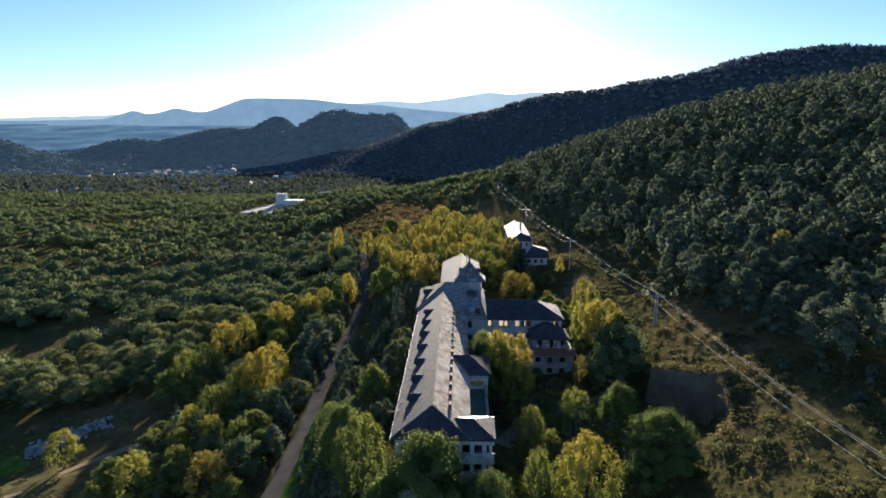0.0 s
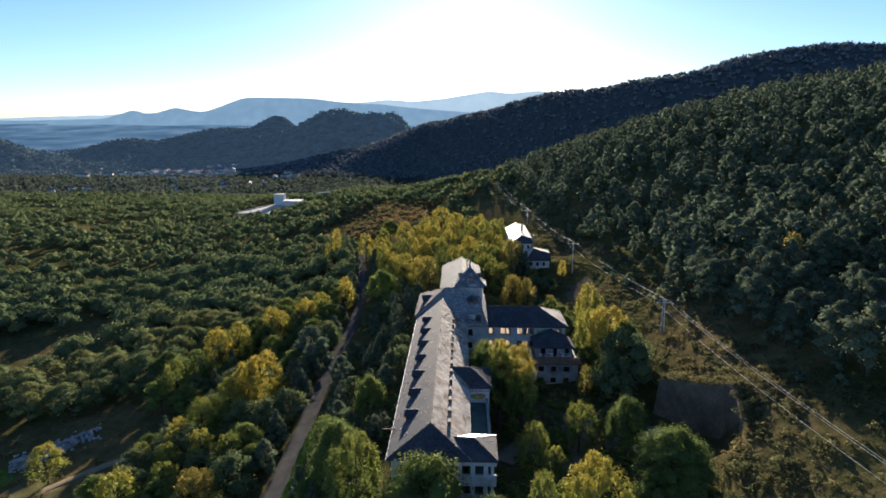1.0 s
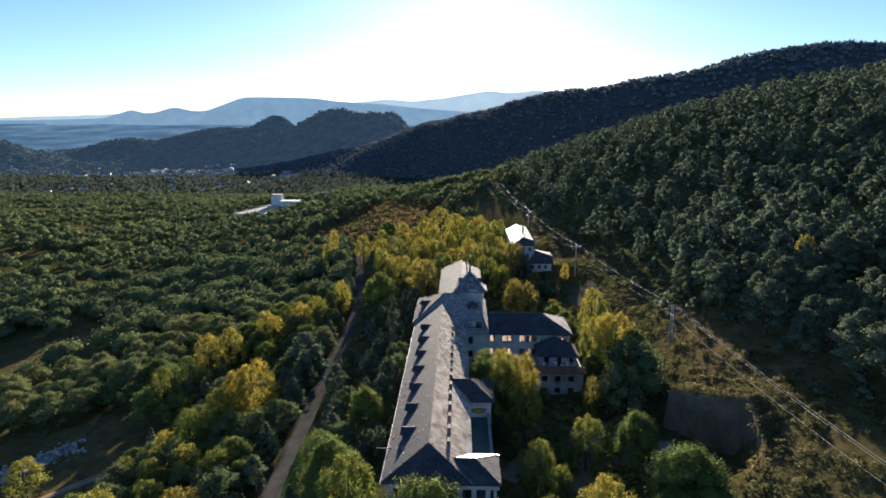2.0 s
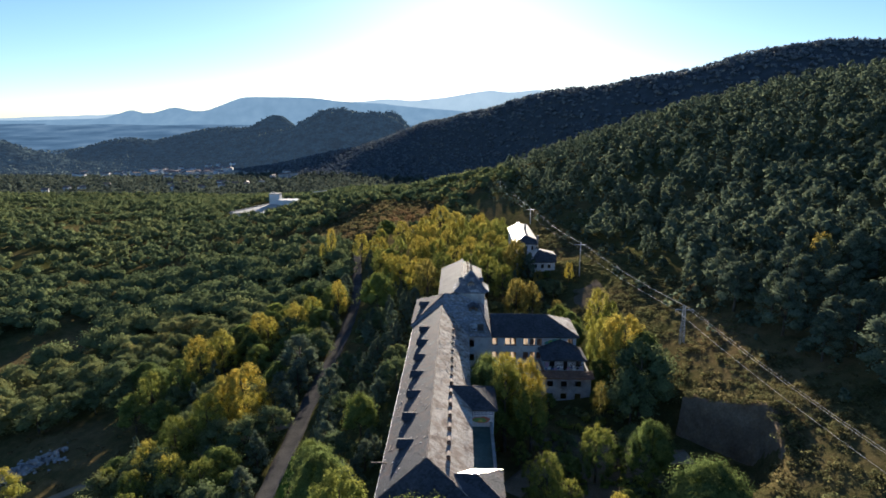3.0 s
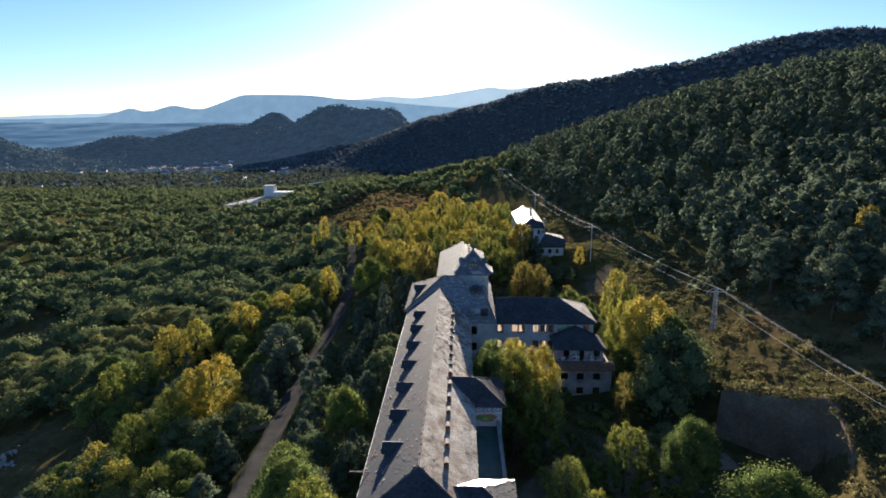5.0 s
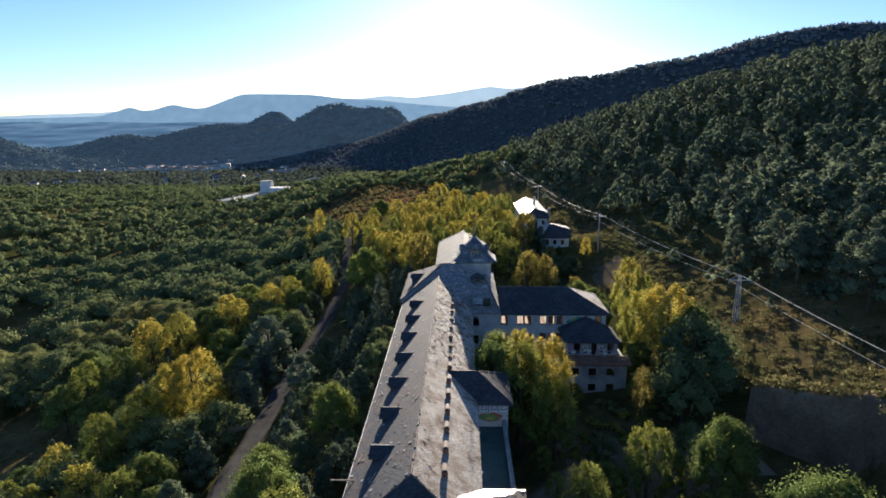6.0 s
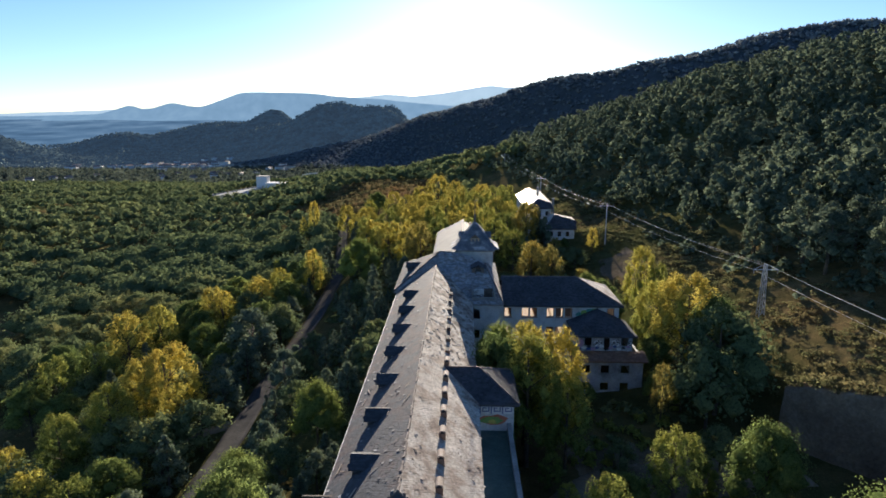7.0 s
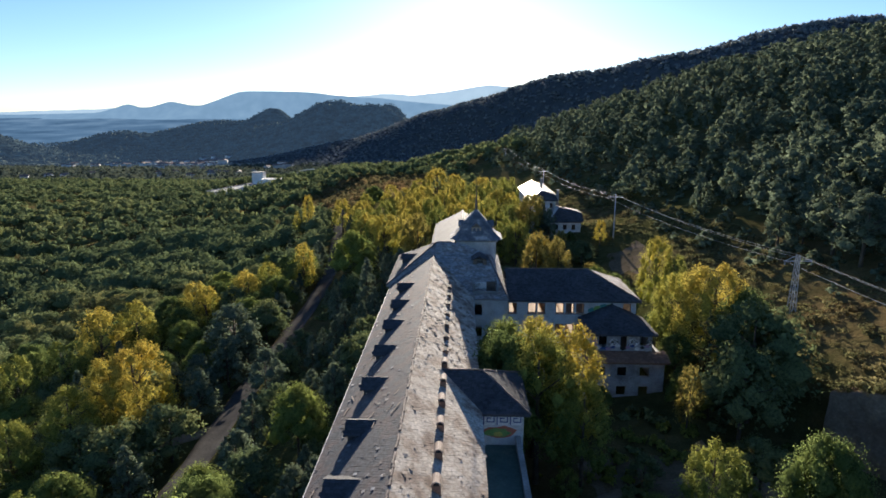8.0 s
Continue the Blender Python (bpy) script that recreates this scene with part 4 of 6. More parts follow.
# tower
tower_box = Shape().box(3.5, 9.9, 163.8, 170.2, 9.0, 15.0)
part("tower_wall", tower_box.mesh("tower_wall", PLASTER), sanatorium, "square plastered tower base")
TC = (6.7, 167.0)
prof = [(4.3, 14.95), (4.05, 15.1), (3.45, 15.5), (2.85, 16.15), (2.25, 17.0), (1.6, 17.85), (0.85, 18.7), (0.22, 19.4)]


def tower_roof():
    v, f = [], []
    n = 16
    for r, z in prof:
        for k in range(n):
            a = 2 * math.pi * (k + 0.5) / n
            c, s = math.cos(a), math.sin(a)
            sq = 1 / max(abs(c), abs(s))
            mixr = 1.0 if r > 3 else 0.8 + 0.2 * (r - 0.2) / 2.8
            k2 = r * (sq * mixr + (1 - mixr) * 1.08)
            v.append((TC[0] + c * k2, TC[1] + s * k2, z))
    for j in range(len(prof) - 1):
        f += [(j * n + k, j * n + (k + 1) % n, (j + 1) * n + (k + 1) % n, (j + 1) * n + k) for k in range(n)]
    f.append(tuple(range(n - 1, -1, -1)))
    f.append(tuple(range((len(prof) - 1) * n, len(prof) * n)))
    return mesh_of("tower_roof", v, f, SLATE_TOWER)


part("tower_roof", tower_roof(), sanatorium, "bell-shaped slate tower roof with lucarnes")
part("finial", Shape().tube((TC[0], TC[1], 19.3), (TC[0], TC[1], 21.0), 0.24, 0.16, 8).tube((TC[0], TC[1], 21.0), (TC[0], TC[1], 24.2), 0.1, 0.03, 6).box(TC[0] - 0.45, TC[0] + 0.45, TC[1] - 0.03, TC[1] + 0.03, 23.2, 23.28).mesh("finial", TIMBER), sanatorium, "tall dark metal finial")
part("tower_cornice", Shape().box(3.2, 10.2, 163.5, 170.5, 14.6, 14.93).mesh("tower_cornice", CONCRETE), sanatorium)


def lucarne_meshes():
    front = wall_shape((-0.75, 0), (0.75, 0), 0, 1.15, 0.15, [(0.2, 0.65, 0.25, 1.0), (0.85, 1.3, 0.25, 1.0)])
    cheek = Shape().box(-0.75, -0.65, 0.15, 1.6, 0, 1.15)
    other = Shape().box(0.65, 0.75, 0.15, 1.6, 0, 1.15)
    roof = Shape()
    roof.slab([(-0.95, -0.2, 1.1), (0, -0.2, 1.95), (0, 1.9, 1.95), (-0.95, 1.6, 1.1)], 0.08)
    roof.slab([(0, -0.2, 1.95), (0.95, -0.2, 1.1), (0.95, 1.6, 1.1), (0, 1.9, 1.95)], 0.08)
    gable = Shape().add([(-0.75, 0.02, 1.15), (0.75, 0.02, 1.15), (0, 0.02, 1.85), (-0.75, 0.12, 1.15), (0.75, 0.12, 1.15), (0, 0.12, 1.85)], [(0, 1, 2), (5, 4, 3), (0, 2, 5, 3), (1, 4, 5, 2), (0, 3, 4, 1)])
    return (("front", front.mesh("lucarne_front", INSIDE)), ("cheek", cheek.mesh("lucarne_cheek", SLATE_DARK)), ("cheek", other.mesh("lucarne_cheek", SLATE_DARK)), ("roof", roof.mesh("lucarne_roof", SLATE_TOWER)), ("gable", gable.mesh("lucarne_gable", TIMBER)))


LUCARNE = lucarne_meshes()
for turn in (0, 90, 180, 270):
    lu = new("lucarne")
    lu.parent = sanatorium
    lu.matrix_basis = pose(TC[0], TC[1], 0) @ pose(0, 0, 0, 0, 0, turn) @ pose(0, -2.75, 15.7)
    for name, me in LUCARNE:
        part(name, me, lu)

# rear wing
R0, R1 = (4.5, 172.0, 13.6), (4.5, 203.0, 13.6)
roof_plane(sanatorium, [(-1.5, 206.5, EAVE), (-1.5, 172.5, EAVE), R0, R1], SHEET, 41, width=0.9, gauge=0.9, gaps=0.0, wild=0.3, label="smooth pale grey roof slope")
roof_plane(sanatorium, [(10.5, 172.5, EAVE), (10.5, 206.5, EAVE), R1, R0], SLATE, 42)
roof_plane(sanatorium, [(10.5, 206.5, EAVE), (-1.5, 206.5, EAVE), R1], SLATE, 43)
ridge_line(sanatorium, R0, R1, 0.14, seed=12)
for a, b in (((-0.9, 206), (-0.9, 173.1)), ((9.9, 173.1), (9.9, 206)), ((9.9, 206), (-0.9, 206))):
    part("wall", wall_shape(a, b, BASE, EAVE - 0.1, 0.4, []).mesh("wall", PLASTER), sanatorium)
for k in range(6):
    vent((6.4, 185 + 3.2 * k, 12.7))

# east wing
WE = 9.0
W0, W1 = (10.95, 156.2, 12.1), (23.3, 156.2, 12.1)
wing_x = [11.7, 14.45, 15.75, 18.4, 19.85, 21.3, 27.9]
holes = [(x - 10.2 - 0.58, x - 10.2 + 0.58, z, z + 1.5) for x in wing_x for z in (7.0, 3.9, 0.8, -2.3)]
holes_back = [(29.2 - x - 0.62, 29.2 - x + 0.62, z, z + 1.6) for x in wing_x for z in (6.95, 3.85, 0.75)]
part("wall", wall_shape((10.2, 150.4), (29.2, 150.4), BASE, WE - 0.1, 0.4, holes).mesh("wall", PLASTER), sanatorium, "white wing wall with empty window openings")
part("wall", wall_shape((29.2, 162), (10.2, 162), BASE, WE - 0.1, 0.4, holes_back).mesh("wall", PLASTER), sanatorium)
part("wall", wall_shape((29.2, 150.8), (29.2, 161.6), BASE, WE - 0.1, 0.4, []).mesh("wall", PLASTER), sanatorium)
wing_floor = Shape()
for z in (-2.9, 0.2, 3.3, 6.4):
    wing_floor.box(10.7, 28.7, 150.9, 161.5, z - 0.22, z)
wing_floor.box(10.7, 28.7, 150.9, 161.5, 8.75, 8.85)
part("floor_slab", wing_floor.mesh("floor_slab", INSIDE), sanatorium)
rooms = Shape()
for x in (12.9, 17.6, 21.8, 24.0):
    rooms.box(x, x + 0.12, 151, 161.4, BASE, 8.7)
part("room_wall", rooms.mesh("room_wall", INSIDE), sanatorium)
frame_me = Shape().box(-0.58, -0.5, 0, 0.1, 0, 1.5).box(0.5, 0.58, 0, 0.1, 0, 1.5).box(-0.5, 0.5, 0, 0.1, 1.42, 1.5).box(-0.5, 0.5, 0, 0.1, 0, 0.08).mesh("window_frame", SHUTTER)
sill_me = Shape().box(-0.68, 0.68, -0.3, -0.05, -0.1, -0.004).mesh("window_sill", BRICK)
for x in wing_x:
    for z in (7.0, 3.9):
        part("window_frame", frame_me, sanatorium, m=pose(x, 150.55, z))
        part("window_sill", sill_me, sanatorium, m=pose(x, 150.55, z))
shutter_me = Shape().box(-0.5, 0.5, 0.12, 0.18, 0.08, 1.42).box(-0.03, 0.03, 0.1, 0.12, 0.08, 1.42).mesh("shutter", SHUTTER)
for x, z in ((19.65, 7.0), (21.15, 7.0), (14.45, 3.9), (18.4, 3.9), (21.15, 3.9)):
    part("shutter", shutter_me, sanatorium, m=pose(x, 150.55, z))
roof_plane(sanatorium, [(10.95, 149.9, WE), (29.8, 149.9, WE), W1, W0], SLATE_DARK, 51, label="wing slate roof with shade in its dark tone")
# sunlit hip of the wing gets the paler slate
roof_plane(sanatorium, [(29.8, 149.9, WE), (29.8, 162.5, WE), W1], SLATE_OLD_LIT, 52)
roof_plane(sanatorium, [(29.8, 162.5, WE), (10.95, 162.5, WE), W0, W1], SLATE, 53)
ridge_line(sanatorium, W0, W1, 0.13, seed=13)
ridge_line(sanatorium, (29.8, 149.9, WE + 0.04), W1, 0.12, seed=14)

for k, (cx, cz, rx, rz) in enumerate(((22.9, 7.5, 0.5, 0.42), (23.7, 7.8, 0.55, 0.45), (24.6, 8.05, 0.6, 0.42), (25.5, 8.2, 0.5, 0.35))):
    blob(cx, cz, rx, rz, 150.36 - 0.004 * k, (MURAL_TEAL, MURAL_GREEN)[k % 2], "graffiti_patch", 90 + k)

# low pavilion before the east wing
PE = 6.5
pav_holes = [(s - 0.55, s + 0.55, 4.75, 6.0) for s in (1.6, 7.0)] + [(3.9, 4.8, 4.1, 6.0)]
low_holes = [(s - 0.62, s + 0.62, z, z + 1.3) for s in (1.9, 4.7, 7.6) for z in (1.1, -1.6)]
part("wall", wall_shape((21.6, 143.9), (29.7, 143.9), 4.0, PE - 0.08, 0.35, pav_holes).mesh("wall", DIRTY), sanatorium, "graffiti-covered upper wall of the pavilion")
part("wall", wall_shape((20.8, 142.2), (31.0, 142.2), BASE, 3.2, 0.35, low_holes).mesh("wall", DIRTY), sanatorium)
for a, b in (((29.7, 144.25), (29.7, 150)), ((21.6, 150), (21.6, 144.25))):
    part("wall", wall_shape(a, b, 4.0, PE - 0.08, 0.35, []).mesh("wall", PLASTER), sanatorium)
for a, b in (((31.0, 142.55), (31.0, 150)), ((20.8, 150), (20.8, 142.55))):
    part("wall", wall_shape(a, b, BASE, 3.55, 0.35, []).mesh("wall", PLASTER), sanatorium)
PA, PB = (25.7, 148.4, 8.5), (25.7, 150.3, 8.5)
roof_plane(sanatorium, [(21.0, 143.2, PE), (30.2, 143.2, PE), PA], SLATE_DARK, 61)
roof_plane(sanatorium, [(30.2, 143.2, PE), (30.2, 150.3, PE), PB, PA], SLATE_DARK, 62)
roof_plane(sanatorium, [(21.0, 150.3, PE), (21.0, 143.2, PE), PA, PB], SLATE_DARK, 63)
roof_plane(sanatorium, [(20.4, 141.5, 3.3), (31.4, 141.5, 3.3), (31.4, 143.88, 3.95), (20.4, 143.88, 3.95)], BRICK, 64, label="narrow reddish lean-to roof")
# dark sheet for the unlit inside of the pavilion
part("room_wall", Shape().box(22.0, 29.3, 147.2, 147.35, BASE, 6.4).mesh("room_wall", DARK), sanatorium)
for k, (cx, rx, mat) in enumerate(((22.1, 0.4, MURAL_PINK), (24.6, 0.55, WHITE), (27.2, 0.6, WHITE), (29.3, 0.33, WHITE), (23.6, 0.9, MURAL_BLUE))):
    blob(cx, 5.2 if k < 4 else 4.35, rx, 0.62 if k < 4 else 0.2, 143.885, mat, "graffiti_patch", 20 + k)
    if k in (1, 2, 3):
        for j in range(3):
            part("graffiti_line", ring_me, sanatorium, m=pose(cx - 0.3 + 0.3 * j, 143.86, 5.1 + 0.25 * (j % 2)))
for k in range(12):
    blob(22.0 + 0.64 * k, 4.3 + 0.2 * (k % 3), 0.28 + 0.08 * (k % 2), 0.22, 143.87 - 0.004 * (k % 4), (MURAL_BLUE, WHITE, DARK, MURAL_PINK)[k % 4], "graffiti_patch", 60 + k)

# ---- trees ----
def leaf_triangles(rng, centres, out, size):
    """One small three-cornered spray of leaves at each centre, facing more or less outward."""
    n = len(centres)
    nrm = rng.normal(0, 0.6, (n, 3)) + out
    nrm[:, 2] += 0.3
    nrm /= np.linalg.norm(nrm, axis=1)[:, None] + 1e-9
    t = np.cross(nrm, rng.normal(0, 1, (n, 3)))
    t /= np.linalg.norm(t, axis=1)[:, None] + 1e-9
    b = np.cross(nrm, t)
    s = size * rng.uniform(0.65, 1.35, n)[:, None]
    k = rng.uniform(-0.3, 0.3, n)[:, None]
    return np.stack([centres - t * s - b * s * 0.5, centres + t * s - b * s * (0.5 + k), centres + t * s * k + b * s * 1.1], 1).reshape(-1, 3)


# kind: lobes' heights (low, high share of the tree), width by height, lobe size (least, most), upright stretch
HABIT = {
    "poplar": ((0.2, 0.88), ((0, 0.2, 0.6, 0.85, 1.0), (0.6, 0.78, 0.68, 0.5, 0.2)), (0.18, 0.34), 1.5),
    "oak": ((0.3, 0.84), ((0, 0.4, 0.75, 1.0), (0.68, 0.72, 0.5, 0.1)), (0.3, 0.5), 0.85),
    "pine": ((0.2, 0.92), ((0, 0.3, 0.7, 1.0), (0.66, 0.72, 0.46, 0.04)), (0.26, 0.42), 0.95),
    "cone": ((0.14, 0.9), ((0, 0.3, 0.7, 1.0), (0.78, 0.6, 0.28, 0.02)), (0.24, 0.4), 0.9),
    "shrub": ((0.35, 0.65), ((0, 0.5, 1.0), (0.6, 0.6, 0.2)), (0.36, 0.6), 0.6),
    "dome": ((0.42, 0.72), ((0, 0.5, 1.0), (0.5, 0.42, 0.12)), (0.5, 0.68), 0.8),
}


DENSE = {"poplar": 0.54, "oak": 0.72}
OCTA = np.array([(1, 0, 0), (0, 1, 0), (-1, 0, 0), (0, -1, 0), (0, 0, 1), (0, 0, -1)], float)
OCTA_FACES = np.array([(0, 1, 4), (1, 2, 4), (2, 3, 4), (3, 0, 4), (1, 0, 5), (2, 1, 5), (3, 2, 5), (0, 3, 5)])


def crown(seed, kind, h, r, lobes, per, size):
    """Crown of a tree of height h and radius r at the origin: leaf sprays over irregular lobes, each round an added
    dense mass that stops sunlight. Gives corners, triangles and normals.
    """
    rng = np.random.default_rng(seed)
    (low, high), (at, wide), (least, most), stretch = HABIT[kind]
    u = (np.arange(lobes) + rng.uniform(0.1, 0.9, lobes)) / lobes
    a = np.arange(lobes) * 2.39996 + rng.normal(0, 0.4, lobes)
    rad = r * np.interp(u, at, wide) * rng.uniform(0.75, 1.1, lobes)
    cr = r * rng.uniform(least, most, lobes) * np.interp(u, [0, 0.6, 1], [1, 0.95, 0.62])
    if kind == "cone":
        cr *= np.interp(u, [0, 1], [1.15, 0.5])
    centre = np.stack([rad * np.cos(a), rad * np.sin(a), h * (low + (high - low) * u)], -1)
    centre[:, 2] = np.minimum(centre[:, 2], h - cr * stretch * 0.9)
    d = rng.normal(0, 1, (lobes, per, 3))
    d /= np.linalg.norm(d, axis=2)[:, :, None]
    d[:, :, 2] = np.where(d[:, :, 2] < -0.5, -d[:, :, 2], d[:, :, 2])
    ripple = 1 + 0.2 * np.sin(d[:, :, :1] * 7 + a[:, None, None] * 3) * np.cos(d[:, :, 1:2] * 6 + d[:, :, 2:] * 5)
    shell = cr[:, None, None] * ripple * (1.16 - 0.5 * rng.random((lobes, per, 1)) ** 1.4)
    p = centre[:, None] + d * shell * np.array([1, 1, stretch])

    def facing(out, at_point):
        whole = at_point - np.array([0, 0, h * 0.45])
        whole = whole / (np.linalg.norm(whole, axis=-1)[..., None] + 1e-6)
        n = 0.5 * out + 0.4 * whole + np.array([0, 0, 0.5]) + rng.normal(0, 0.12, out.shape)
        return n / (np.linalg.norm(n, axis=-1)[..., None] + 1e-6)

    verts = leaf_triangles(rng, p.reshape(-1, 3), d.reshape(-1, 3), size)
    normals = np.repeat(facing(d, p).reshape(-1, 3), 3, 0)
    tris = np.arange(len(verts)).reshape(-1, 3)
    if kind == "shrub":
        return verts, tris, normals
    # the dense inside of every lobe: hidden solids added to block the sun
    out = np.broadcast_to(OCTA, (lobes, 6, 3))
    inner = centre[:, None] + out * cr[:, None, None] * rng.uniform(0.9, 1.15, (lobes, 6, 1)) * DENSE.get(kind, 0.76) * np.array([1, 1, stretch])
    tris = np.concatenate([tris, (OCTA_FACES[None] + len(verts) + 6 * np.arange(lobes)[:, None, None]).reshape(-1, 3)])
    return np.concatenate([verts, inner.reshape(-1, 3)]), tris, np.concatenate([normals, facing(out, inner).reshape(-1, 3)])


def trunk(seed, h, r, limbs, spread):
    rng = random.Random(seed)
    sh = Shape()
    lean = Vector((rng.uniform(-0.03, 0.03) * h, rng.uniform(-0.03, 0.03) * h, 0))
    top = Vector((0, 0, h * 0.8)) + lean
    mid = top * 0.45
    sh.tube((0, 0, -1.2), mid, r, r * 0.7, 7)
    sh.tube(mid, top, r * 0.7, r * 0.18, 6)
    for k in range(limbs):
        q = rng.uniform(0.3, 0.75)
        a = rng.uniform(0, 6.28)
        s = top * q
        e = s + Vector((math.cos(a) * spread * rng.uniform(0.5, 0.9), math.sin(a) * spread * rng.uniform(0.5, 0.9), h * rng.uniform(0.08, 0.2)))
        sh.tube(s, e, r * 0.35, r * 0.1, 5)
    return sh.mesh("trunk", BARK, True)


LEAFAGE = {"yellow_near": (44, 230, 0.074), "lime_near": (44, 230, 0.074), "green_near": (34, 290, 0.074), "oak": (15, 125, 0.15), "pine": (20, 100, 0.14), "dark": (28, 86, 0.16), "green": (26, 140, 0.118), "rust": (34, 104, 0.118)}


def tree_kind(key, name, label, shape, leaf, h, r, seed):
    """One tree with its trunk and crown."""
    t = thing(name, label, name.replace("_", " "), group=name + "s")
    lobes, per, size = LEAFAGE.get(key, (34, 104, 0.118))
    v, tr, n = crown(seed, shape, h, r, lobes, per, size)
    me = fast_mesh("crown", v, np.zeros((0, 4), int), leaf, tr, smooth=True)
    me.normals_split_custom_set_from_vertices(n.tolist())
    part("trunk", trunk(seed, h, 0.018 * h + 0.04, 6, r * 0.7), t)
    part("crown", me, t)
    return t


MODELS = {}
for key, name, label, shape, leaf, h, r, n in (
        ("yellow", "poplar_tree", "tall poplar with bright yellow autumn leaves", "poplar", LEAF_YELLOW, 13.0, 3.4, 4),
        ("lime", "poplar_tree", "poplar turning from green to yellow", "poplar", LEAF_LIME, 13.0, 3.4, 4),
        ("rust", "autumn_tree", "upright tree with dull rusty yellow autumn leaves", "poplar", LEAF_RUST, 12.0, 3.6, 3),
        ("green", "broadleaf_tree", "bushy green broadleaf tree", "oak", LEAF_GREEN, 11.0, 4.4, 3),
        ("dark", "fir_tree", "dark green pointed conifer beside the building", "cone", LEAF_PINE, 13.0, 3.2, 3),
        ("pine", "pine_tree", "dark green pine with a rounded crown", "pine", LEAF_PINE, 10.0, 3.1, 4),
        ("yellow_near", "poplar_tree", "tall poplar with bright yellow autumn leaves", "poplar", LEAF_YELLOW, 13.0, 3.4, 3),
        ("lime_near", "poplar_tree", "poplar turning from green to yellow", "poplar", LEAF_LIME, 13.0, 3.4, 3),
        ("green_near", "broadleaf_tree", "bushy green broadleaf tree", "oak", LEAF_GREEN, 11.0, 4.4, 2),
        ("oak", "oak_tree", "olive green oak with a dense rounded crown", "oak", LEAF_OAK, 8.5, 4.0, 4)):
    MODELS[key] = [(name, label, shape, leaf, h, r, 100 + 17 * i + len(key) * 7) for i in range(n)]

PLACED = {}
SPOTS = []


def plant(key, x, y, height=None, top=None, fat=1.0, variant=None):
    """A tree of that kind at (x, y), its foot on the land; height given, or from the height of its top."""
    z = float(land(x, y)) - 0.1
    if height is None:
        height = max(top - z, 4.0)
    i = (len(SPOTS) if variant is None else variant) % len(MODELS[key])
    name, label, shape, leaf, h, r, seed = MODELS[key][i]
    k = height / (h * 0.97)
    fat *= 1.2 if shape == "poplar" else 1.1
    turn = random.Random(int(x * 31 + y * 17)).uniform(0, 360)
    m = pose(x, y, z, 0, 0, turn)
    SPOTS.append((x, y, r * k * fat))
    if (key, i) not in PLACED:
        ob = tree_kind(key, name, label, shape, leaf, h, r, seed)
        PLACED[key, i] = ob
        ob.matrix_basis = m
    else:
        ob = copy_thing(PLACED[key, i], m)
    ob.scale = (k * fat, k * fat, k)
    return ob

# poplars and broadleaf trees, west of the road
for key, x, y, top, fat in (
        ("yellow", -65, 176, -1.2, 1.0), ("yellow", -62, 184, -2.0, 1.05), ("yellow", -57, 201, -2.8, 1.1), ("yellow", -53, 197, -2.6, 1.0), ("lime", -70, 160, -4.5, 0.9), ("lime", -66.5, 166, -3.8, 0.8), ("lime", -47, 121, -2.5, 0.9), ("lime", -53, 119, -4.5, 0.9), ("lime", -45, 214, -2.0, 0.8),
        ("yellow", -48, 208, -1.6, 1.1), ("lime", -37.4, 226, 0.4, 0.85), ("yellow", -36.2, 219, 3.2, 0.65), ("yellow", -45.6, 203.5, -1.0, 1.1), ("lime", -43, 211, 0.0, 0.9), ("lime", -55, 248, -7, 0.8), ("yellow_near", -43.6, 149.5, 2.4, 1.1), ("yellow_near", -46.6, 147, 0.8, 0.95), ("lime_near", -48.6, 141, -0.8, 1.0), ("yellow_near", -54, 127, -3.2, 0.9), ("pine", -36.4, 169, 2.0, 1.25),
        ("lime", -64, 168, -7.5, 0.9), ("green", -72, 155, -7.4, 0.9), ("lime_near", -52.5, 135, -2.6, 0.95), ("pine", -38, 158, -3.0, 1.0), ("dark", -40, 178, -1.5, 0.9), ("green", -36, 186, -3, 0.9),
        ("lime", -56.1, 107, -3.2, 1.15), ("rust", -41.5, 105.5, -2.2, 1.25), ("lime", -62, 103.5, -7, 0.9), ("lime", -50, 112, -4.0, 1.0), ("green", -62, 110, -6, 0.9), ("lime", -86, 109, -10, 0.8), ("yellow", -83, 126.5, -9.8, 1.3),
        ("yellow", -58, 313, 3.6, 0.55), ("yellow", -61, 306, -2.5, 0.5), ("dark", -52, 262, -5, 0.9), ("green", -47, 240, -5.5, 0.9), ("rust", -36, 150, -6.5, 0.7), ("dark", -62, 137, -8, 0.9)):
    plant(key, x, y, top=top, fat=fat)
